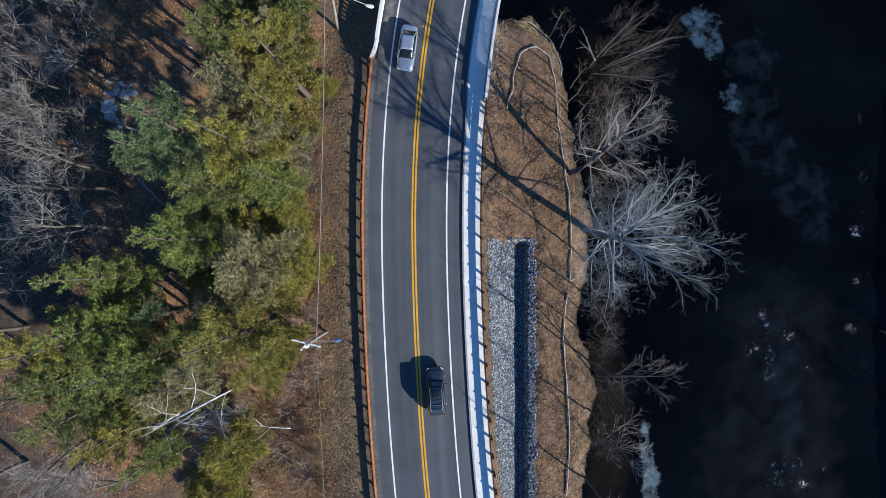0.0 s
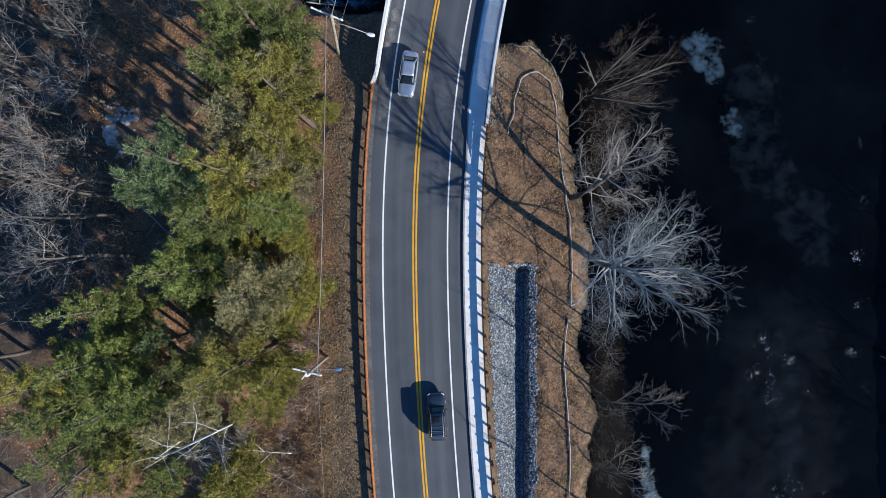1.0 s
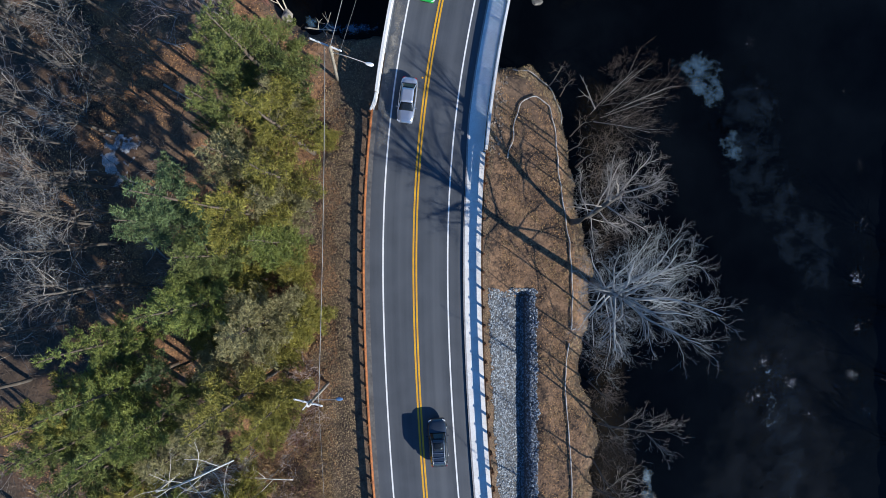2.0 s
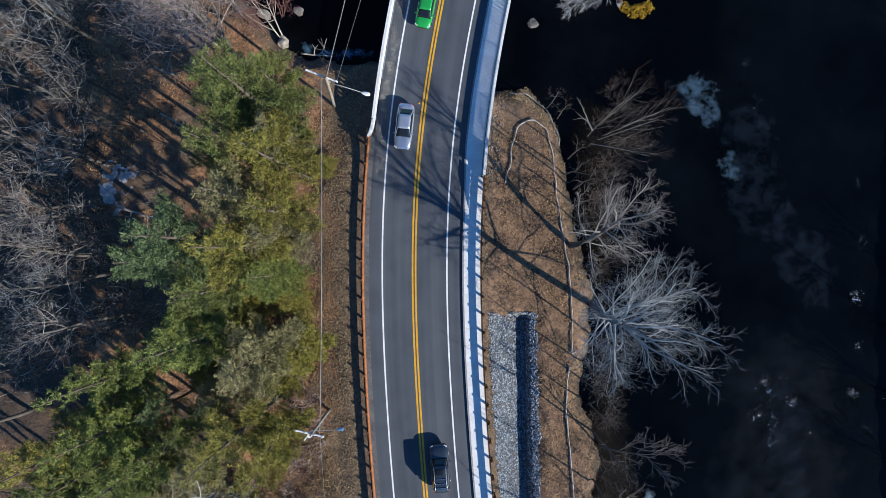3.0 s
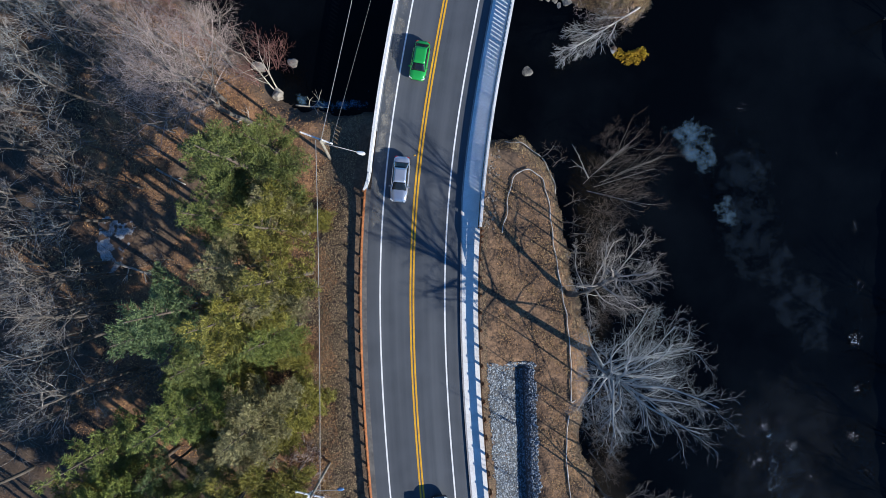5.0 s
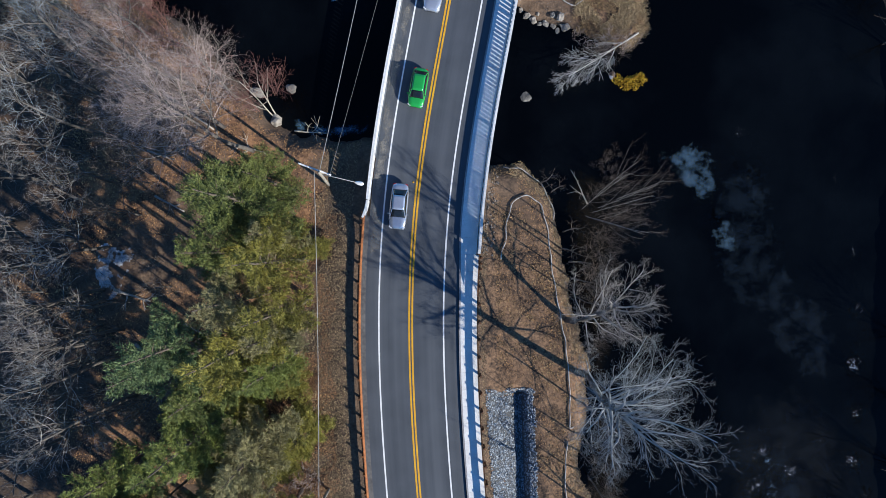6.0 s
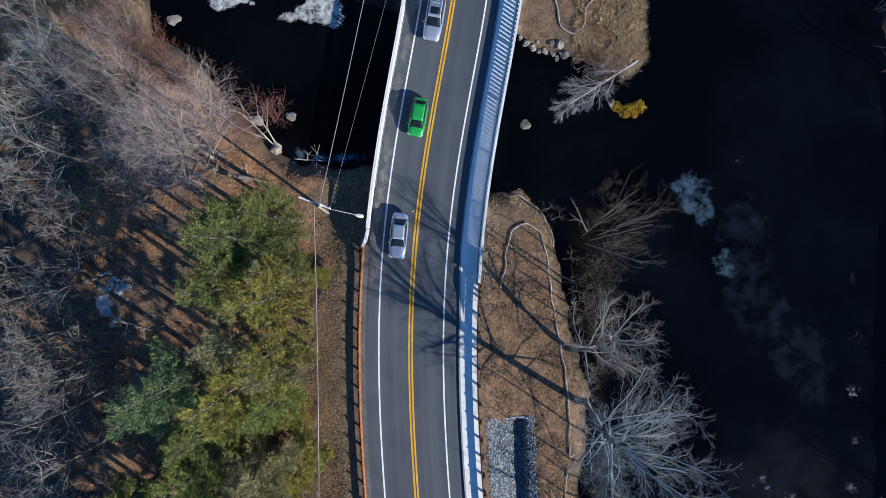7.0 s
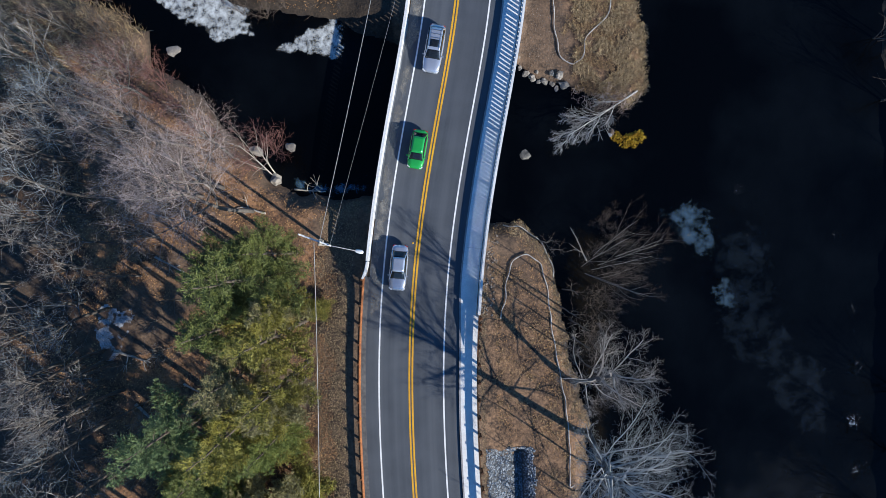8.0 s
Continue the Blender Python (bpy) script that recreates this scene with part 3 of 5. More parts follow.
def grow(rng, out, p, d, length, radius, level, spec):
    """One branch and all that springs from it."""
    segs = spec["segs"][level]
    pts, radii = [p.copy()], [radius]
    tip = radius * spec["tip"][level]
    for i in range(segs):
        d = (d + any_way(rng) * spec["bend"][level] + spec["pull"] * spec["drawn"][level]).normalized()
        p = p + d * (length / segs)
        pts.append(p.copy())
        radii.append(radius + (tip - radius) * (i + 1) / segs)
    out.append((level, pts, radii))
    if level + 1 >= len(spec["segs"]):
        return
    count = spec["count"][level]
    start = spec["start"][level]
    turn = rng.uniform(0, 6.28)
    for k in range(count):
        u = start + (1 - start) * (k + rng.uniform(0.1, 0.9)) / count
        at = u * segs
        i = min(int(at), segs - 1)
        q = pts[i].lerp(pts[i + 1], at - i)
        along = (pts[i + 1] - pts[i]).normalized()
        turn += 2.4 + rng.uniform(-0.5, 0.5)
        side = along.orthogonal().normalized()
        side = Matrix.Rotation(turn, 3, along) @ side
        angle = radians(rng.uniform(*spec["angle"][level]))
        way = along * math.cos(angle) + side * math.sin(angle)
        size = length * spec["ratio"][level] * rng.uniform(0.65, 1.15) * (1.15 - 0.5 * (u - start) / (1 - start + 1e-6))
        grow(rng, out, q, way, size, max(spec["thin"], radii[i] * (0.58, 0.46, 0.5, 0.5)[level] * (spec["stout"] if level < 1 else spec["slim"] if level > 1 else 0.5 + 0.5 * spec["slim"])), level + 1, spec)


def bare_tree(name, seed, height, label, at, lean=(0, 0, 1), pull=(0, 0, 0.3), stems=1, dense=1.0, twig=None, bark=None, thin=0.010, fork=0.3, group="", trunk=None, category="tree", splay=0.35, wide=0.62, levels=5, open_=1.0, twist=0.0, stout=1.0, slim=1.0):
    """A leafless tree: trunk and main limbs in one part, the crown of branches and twigs in another."""
    rng = random.Random(seed)
    spec = dict(segs=(7, 6, 4, 3, 2)[:levels], count=(max(4, int(9 * dense)), max(4, int(8 * dense)), max(3, int(7 * dense)), max(2, int(4 * dense + 0.5)), 0), start=(fork, 0.25, 0.2, 0.15, 0),
                ratio=(wide, 0.58, 0.56, 0.6, 0), angle=((26, 54), (24 * open_, 50 * open_), (24 * open_, 54 * open_), (22 * open_, 56 * open_), (0, 0)), bend=(0.09, 0.14 + twist, 0.16 + twist, 0.18 + twist, 0.2 + twist), drawn=(0.15, 0.35, 0.25, 0.2, 0.1),
                tip=(0.3 * stout, 0.3 * stout, 0.4, 0.5, 0.6), pull=Vector(pull), thin=thin, stout=stout, slim=slim)
    out = []
    for s in range(stems):
        way = Vector(lean) + (any_way(rng) * splay if stems > 1 else Vector((0, 0, 0)))
        way.z = abs(way.z)
        grow(rng, out, Vector((rng.uniform(-0.2, 0.2) * (stems > 1), rng.uniform(-0.2, 0.2) * (stems > 1), -0.3)), way.normalized(), height * rng.uniform(0.85, 1.0), (trunk or height * 0.014), 0, spec)
    ob = thing(name, label, category, group, Matrix.Translation(at))
    thick = tubes([(p, r, 7 if lv == 0 else 5) for lv, p, r in out if lv < 2])
    fine = tubes([(p, r, 3) for lv, p, r in out if lv >= 2])
    link_mesh("trunk", *thick, bark or BARK_DARK, ob, smooth=True)
    link_mesh("crown", *fine, twig or TWIG, ob)
    return ob


def stem_tree(name, seed, label, at, stem, radii, limbs, low, reach, swell, bearing, rise, pull, twig, bark=None, counts=(0, 9, 8, 4, 0)):
    """A leafless tree with a long bare stem: limbs spring from its upper part all round, longest towards the bearing in degrees."""
    rng = random.Random(seed)
    spec = dict(segs=(7, 7, 6, 4, 3), count=counts, start=(0, 0.2, 0.15, 0.15, 0), ratio=(0, 0.46, 0.5, 0.55, 0), angle=((0, 0), (24, 52), (26, 58), (24, 60), (0, 0)), bend=(0, 0.23, 0.29, 0.32, 0.34),
                drawn=(0, 0.35, 0.25, 0.1, 0.0), tip=(0, 0.34, 0.4, 0.5, 0.6), pull=Vector(pull), thin=0.0048, stout=1.0, slim=0.55)
    line = [Vector(p) for p in stem]
    out, turn = [], rng.uniform(0, 6.28)
    for k in range(limbs):
        u = low + (1 - low) * (k + 0.5) / limbs
        i = min(int(u * (len(line) - 1)), len(line) - 2)
        f = u * (len(line) - 1) - i
        turn += 2.4 + rng.uniform(-0.4, 0.4)
        up = radians(rise[0] + (rise[1] - rise[0]) * (k + 0.5) / limbs + rng.uniform(-10, 10))
        way = Vector((math.cos(turn) * math.cos(up), math.sin(turn) * math.cos(up), math.sin(up)))
        size = reach * (1 + swell * math.cos(up) * math.cos(turn - radians(bearing))) * rng.uniform(0.85, 1.12)
        stout = 0.13 + 0.48 * max(0.0, math.sin(up))
        grow(rng, out, line[i].lerp(line[i + 1], f), way, size, (radii[i] + (radii[i + 1] - radii[i]) * f) * stout * rng.uniform(0.85, 1.2), 1, spec)
    ob = thing(name, label, "tree", m=Matrix.Translation(at))
    link_mesh("trunk", *tubes([(line, radii, 9)]), bark or BARK_DARK, ob, smooth=True)
    link_mesh("crown", *tubes([(p, r, 5 if lv < 2 else 3) for lv, p, r in out]), twig, ob)
    return ob


def pine(name, seed, height, radius, label, at, needles, low=0.25, full=1.0, droop=0.12, group="", lean=(0, 0)):
    """An evergreen: trunk, boughs, and a crown of many needle tufts on side shoots."""
    rng = random.Random(seed)
    ob = thing(name, label, "tree", group, Matrix.Translation(at))
    tip = Vector((lean[0], lean[1], height))
    pts = [Vector((0, 0, -0.3)).lerp(tip, k / 8) + Vector((rng.uniform(-.1, .1), rng.uniform(-.1, .1), 0)) * (0 < k < 8) for k in range(9)]
    boughs, verts, faces = [(pts, [height * 0.013 * (1 - 0.93 * k / 8) + 0.01 for k in range(9)], 7)], [], []

    def tuft(p, way, size):
        for _ in range(5):
            d = (way * 0.7 + any_way(rng) * 0.85 + Vector((0, 0, 0.22))).normalized()
            a = d.cross(any_way(rng)).normalized() * size * rng.uniform(0.08, 0.14)
            q = len(verts)
            s = p + any_way(rng) * 0.07
            verts.extend((s - a, s + a, s + d * size * rng.uniform(0.7, 1.35)))
            faces.append((q, q + 1, q + 2))

    z = height * low
    turn = rng.uniform(0, 6)
    while z < height * 0.985:
        u = (z / height - low) / (1 - low)
        reach = radius * ((1 - u) ** 0.8 * min(1.0, 0.7 + u * 2.2)) + 0.35
        for k in range(rng.choice((3, 3, 4))):
            turn += 2.4 + rng.uniform(-0.5, 0.5)
            size = reach * rng.uniform(0.4, 1.25)
            d = Vector((math.cos(turn), math.sin(turn), 0.55 * u + 0.12 - droop))
            p = Vector((0, 0, 0)).lerp(tip, z / height)
            line = [p.copy()]
            steps = 4
            for i in range(steps):
                d = (d + any_way(rng) * 0.14 + Vector((0, 0, 0.04))).normalized()
                p = p + d * size / steps
                line.append(p.copy())
            boughs.append((line, [0.012 * size * (1 - 0.8 * i / steps) + 0.006 for i in range(steps + 1)], 3))
            shoots = max(3, int(size * 4.6 * full))
            for s in range(shoots):
                w = 0.22 + 0.78 * (s + rng.random()) / shoots
                i = min(int(w * steps), steps - 1)
                q = line[i].lerp(line[i + 1], w * steps - i)
                along = (line[i + 1] - line[i]).normalized()
                out = along.cross(Vector((0, 0, 1))) * (1 if s % 2 else -1)
                way = (along * 0.75 + out * 0.8 + Vector((0, 0, rng.uniform(-0.05, 0.3)))).normalized()
                span = (0.16 + 0.34 * (1 - w)) * size * rng.uniform(0.6, 1.1)
                n = max(3, int(span / 0.052))
                for t in range(n):
                    tuft(q + way * span * (t + 0.7) / n + any_way(rng) * 0.16, way, rng.uniform(0.16, 0.30))
                if span > 0.9:
                    boughs.append(([q, q + way * span], [0.009, 0.004], 3))
            tuft(line[-1], d, 0.3)
        z += height * 0.040 * rng.uniform(0.6, 1.5)
    link_mesh("trunk", *tubes(boughs), PINE_BARK, ob, smooth=True)
    link_mesh("crown", verts, faces, needles, ob)
    return ob


def put(x, y, sink=0.0):
    return Vector((x, y, float(ground_z(np.array([x]), np.array([y]))[0]) - sink))


def place(ob, x, y, turn, size):
    """A further copy of a tree, turned and scaled."""
    c = copy_thing(ob, Matrix.Translation(put(x, y)) @ Matrix.Rotation(turn, 4, "Z"))
    c.scale = (size, size, size)
    return c


def build_pines():
    words = dict(tall="tall green pine with layered boughs among the roadside woods", gold="tall yellow-green pine with a broad ragged crown", amber="tall golden-olive pine with long feathery boughs", blue="dark blue-green pine standing in the woods",
                 wide="bright green bushy pine among bare trees", fresh="green pine with a narrow bushy top", dull="thin olive-brown evergreen with sparse needles", low="low yellow-green evergreen at the edge of the woods")
    kind = dict(
        tall=pine("pine_tree", 11, 24.5, 4.4, words["tall"], put(-15.0, 20.4), NEEDLE_DARK, 0.43, 1.2),
        gold=pine("pine_tree", 12, 22.5, 3.6, words["gold"], put(-13.5, 15.4), NEEDLE_GOLD, 0.45, 1.2),
        amber=pine("pine_tree", 17, 22.0, 3.3, words["amber"], put(-16.4, 12.4), NEEDLE_DULL, 0.45, 1.1, 0.05),
        blue=pine("pine_tree", 13, 23.5, 3.4, words["blue"], put(-20.4, 9.2), NEEDLE_BLUE, 0.55, 1.2),
        wide=pine("pine_tree", 14, 22.5, 3.3, words["wide"], put(-20.6, 0.8), NEEDLE, 0.32, 1.2),
        fresh=pine("pine_tree", 18, 21.0, 2.4, words["fresh"], put(-28.2, -2.4), NEEDLE, 0.32, 1.2),
        dull=pine("pine_tree", 15, 17.5, 4.7, words["dull"], put(-16.6, -1.4), NEEDLE_DULL, 0.3, 0.9),
        golden=pine("pine_tree", 19, 22.5, 3.7, words["gold"], put(-17.4, -7.2), NEEDLE_GOLD, 0.3, 1.15),
        deep=pine("pine_tree", 20, 20.5, 3.5, words["tall"], put(-29.6, -13.4), NEEDLE_DARK, 0.3, 1.15),
        low=pine("pine_tree", 16, 9.0, 3.0, words["low"], put(-13.8, -1.8), NEEDLE_GOLD, 0.08, 1.0))
    for name, x, y, turn, size in (("gold", -13.3, 11.2, 2.0, 0.95), ("gold", -16.4, 8.4, 3.4, 1.04), ("tall", -17.6, 16.4, 1.0, 0.84), ("wide", -14.6, 6.0, 2.2, 0.80), ("blue", -22.4, 7.4, 1.4, 0.92),
                                   ("tall", -19.2, 4.8, 4.1, 0.82), ("tall", -14.2, 22.4, 3.3, 0.70), ("amber", -13.6, 17.6, 0.4, 0.84), ("amber", -13.8, 9.4, 4.4, 0.86), ("gold", -13.3, 18.2, 5.0, 0.72),
                                   ("wide", -27.8, -6.4, 2.9, 0.95), ("golden", -31.2, -7.8, 0.9, 1.0), ("blue", -25.0, -5.6, 2.6, 0.58), ("deep", -22.8, -7.6, 3.9, 0.66),
                                   ("golden", -14.9, -8.6, 3.1, 0.72), ("amber", -20.4, -5.0, 0.6, 0.62), ("wide", -25.2, -9.6, 4.0, 1.0), ("golden", -27.6, -15.6, 2.7, 0.80),
                                   ("amber", -21.0, -10.0, 5.0, 0.74), ("fresh", -25.6, -18.6, 1.1, 0.75), ("wide", -32.8, -10.8, 3.3, 0.85), ("dull", -23.6, -12.6, 2.0, 0.85),
                                   ("tall", -17.2, 20.6, 2.6, 0.86), ("golden", -16.2, -10.8, 1.2, 0.72), ("deep", -30.6, -10.4, 2.2, 0.95), ("low", -16.2, -4.6, 0.8, 0.85), ("low", -19.4, -2.8, 1.8, 0.8), ("low", -22.6, -3.4, 2.8, 0.9), ("low", -20.2, -19.2, 3.1, 1.1), ("low", -11.8, 16.6, 2.2, 0.5),
                                   ("low", -15.0, 3.4, 0.9, 0.8), ("low", -22.4, -24.0, 4.4, 1.15), ("low", -19.2, 2.0, 0.6, 0.9), ("low", -24.8, 1.2, 2.7, 0.9)):
        place(kind[name], x, y, turn, size)


def build_bare_woods():
    """Leafless trees on the wooded side, five shapes in many copies."""
    words = "leafless grey tree with fine pale twigs in the woods"
    a = bare_tree("bare_tree", 21, 16.5, words, put(-31.8, 1.8), dense=0.8, levels=5, fork=0.45, wide=0.36, open_=1.1, thin=0.006, slim=0.65, twist=0.04)
    b = bare_tree("bare_tree", 22, 16.0, words, put(-34.6, 13.0), dense=0.8, levels=5, fork=0.48, wide=0.34, open_=1.1, thin=0.006, slim=0.65, twist=0.04)
    c = bare_tree("bare_tree", 23, 17.5, "leafless tree with a fuzzy pinkish-grey crown near the river", put(-18.7, 26.9), dense=1.0, levels=5, fork=0.45, thin=0.0048, slim=0.6, twig=TWIG_PINK, open_=1.15, wide=0.42, twist=0.04)
    d = bare_tree("bare_tree", 24, 9.0, "small leafless tree with brown twigs", put(-26.0, 18.0), dense=0.8, levels=4, twig=TWIG_BROWN, fork=0.3, wide=0.45)
    for ob, x, y, turn, size in ((b, -34.6, -18.4, 1.0, 1.0), (a, -36.5, 18.2, 2.0, 1.0), (b, -32.6, 32.4, 3.0, 1.0), (a, -34.4, 40.0, 4.0, 0.9), (c, -24.6, 33.8, 1.2, 0.8), (a, -30.8, 36.8, 5.2, 0.8),
                                 (b, -35.4, 27.0, 0.6, 0.95), (a, -32.8, 8.8, 0.2, 0.88), (b, -33.2, 21.4, 2.3, 0.82), (c, -21.6, 29.4, 2.8, 0.93), (c, -20.2, 32.4, 4.4, 0.68), (c, -23.8, 28.6, 5.4, 0.7), (c, -28.6, 38.6, 3.1, 0.62),
                                 (b, -38.5, 24.0, 2.9, 1.0), (a, -38.0, 33.0, 4.9, 1.0), (b, -38.8, 12.0, 0.9, 1.0), (a, -39.0, -2.0, 2.2, 0.95), (b, -38.0, -14.0, 3.6, 0.9),
                                 (d, -28.4, 24.5, 1.0, 1.0), (d, -29.5, 8.0, 3.0, 0.9), (d, -27.8, 29.5, 4.0, 1.0), (d, -22.5, 22.5, 5.0, 0.8), (d, -30.6, 20.6, 0.5, 0.9),
                                 (a, -43.5, 10.0, 1.1, 1.0), (b, -43.0, -8.0, 4.0, 1.0), (a, -43.0, -22.0, 0.1, 1.0), (b, -43.0, 29.0, 1.9, 1.0), (b, -40.0, 45.0, 1.9, 0.8),
                                 (d, -31.0, 41.5, 1.4, 0.9), (d, -23.0, 36.0, 2.4, 0.7), (d, -35.0, 45.5, 3.4, 1.0), (d, -24.0, -17.0, 4.4, 0.8), (d, -19.5, -15.0, 5.4, 0.7)):
        place(ob, x, y, turn, size)
    under = bare_tree("understory_tree", 25, 6.0, "thin brown leafless young tree in the woods", put(-29.0, 16.0), dense=0.9, levels=3, twig=TWIG_BROWN, fork=0.2, wide=0.42, trunk=0.06)
    pale = bare_tree("understory_tree", 26, 6.5, "thin pale leafless young tree in the woods", put(-33.0, 21.0), dense=0.9, levels=3, fork=0.25, wide=0.42, trunk=0.055)
    white = bare_tree("bare_tree", 28, 17.0, "leafless tree with whitish twigs at the edge of the woods", put(-30.8, 33.4), dense=0.8, levels=5, fork=0.45, wide=0.36, open_=1.15, thin=0.006, slim=0.65, twist=0.06, twig=TWIG_PALE)
    for x, y, turn, size in ((-32.4, 28.4, 1.0, 0.85), (-33.4, 6.0, 2.0, 0.9), (-33.6, 37.2, 3.0, 0.8), (-34.0, 17.4, 4.0, 0.8), (-33.0, -19.4, 5.0, 0.95), (-29.0, -22.0, 0.4, 0.8)):
        place(white, x, y, turn, size)
    slender = bare_tree("slender_tree", 27, 13.0, "tall slender leafless tree with a grey narrow crown", put(-33.0, 24.0), dense=1.0, levels=3, fork=0.4, wide=0.28, trunk=0.17, bark=BARK_DARK, thin=0.012)
    rng = random.Random(78)
    for k in range(16):
        x, y = rng.uniform(-46, -32.5), rng.uniform(6, 40)
        if float(land_by(np.array([x]), np.array([y]))[0]) > 2:
            place(slender, x, y, rng.uniform(0, 6), rng.uniform(0.65, 1.1))
    rng = random.Random(77)
    for k in range(48):
        x, y = rng.uniform(-46, -23), rng.uniform(-2, 44)
        if float(land_by(np.array([x]), np.array([y]))[0]) > 2:
            place(pale if k % 3 == 0 else under, x, y, rng.uniform(0, 6), rng.uniform(0.6, 1.3))
    for x, y, s in ((-29.6, 1.4, 1.0), (-27.2, 3.6, 1.1), (-31.4, 4.4, 1.2), (-25.0, 5.0, 0.9), (-23.6, 3.2, 0.9), (-28.4, 6.2, 1.1), (-32.4, 1.0, 1.1), (-22.0, 5.6, 0.8)):
        place(pale, x, y, x * 3.0, s)
    for x, y, s in ((-17.0, -13.0, 0.8), (-19.0, -15.6, 0.9), (-15.4, -15.0, 0.7), (-20.6, -17.2, 0.9), (-14.6, -12.4, 0.6), (-22.6, -19.6, 0.9), (-17.4, -17.6, 0.8)):
        place(pale, x, y, y * 3.0, s)
    red = bare_tree("red_shrub", 31, 5.0, "low reddish leafless shrub at the river's edge", put(-16.8, 33.2, -0.1) + Vector((0, 0, 0.6)), stems=4, dense=0.6, levels=4, twig=TWIG_RED, bark=TWIG_RED, trunk=0.05, category="shrub")
    for x, y, turn, size in ((-18.4, 31.2, 2.0, 0.8), (-22.4, 35.6, 3.0, 0.8), (-25.6, 38.2, 4.0, 0.9), (-29.4, 42.4, 5.0, 0.9), (-27.4, 39.8, 0.5, 1.0), (-30.8, 41.4, 1.5, 1.0), (-29.0, 39.2, 2.5, 0.9), (-32.6, 42.6, 3.5, 1.0), (-23.8, 36.0, 4.5, 0.8)):
        place(red, x, y, turn, size)
    birch = bare_tree("birch_tree", 32, 7.5, "slender white double-stemmed birch leaning from the bank", put(-16.3, 30.2), lean=(-0.25, 0.2, 1), stems=2, dense=0.7, levels=4, bark=DEADWOOD, twig=TWIG_RED, trunk=0.09)
    for i, (x, y, s, turn) in enumerate(((-35, 49.5, 1.0, 0), (-31.5, 48, 0.8, 1), (-39, 47.5, 1.1, 2), (-28.5, 41.0, 0.8, 3), (-15, 49.5, 0.8, 4), (-11.5, 49.0, 0.7, 5), (-33, 46.6, 1.0, 0.5), (-36.5, 46.0, 1.0, 1.5), (-31.0, 45.2, 0.9, 2.5), (-33.5, 50.6, 0.9, 3.5), (-38.5, 50.4, 1.1, 4.5), (-36, 52.4, 1.0, 5.5))):
        if i == 0:
            tan = bare_tree("tan_shrub", 33, 3.2, "tan twiggy shrub on the river bank", put(x, y), stems=4, dense=0.5, levels=3, twig=STRAW, bark=TWIG_BROWN, trunk=0.035, category="shrub")
        else:
            place(tan, x, y, turn, s)


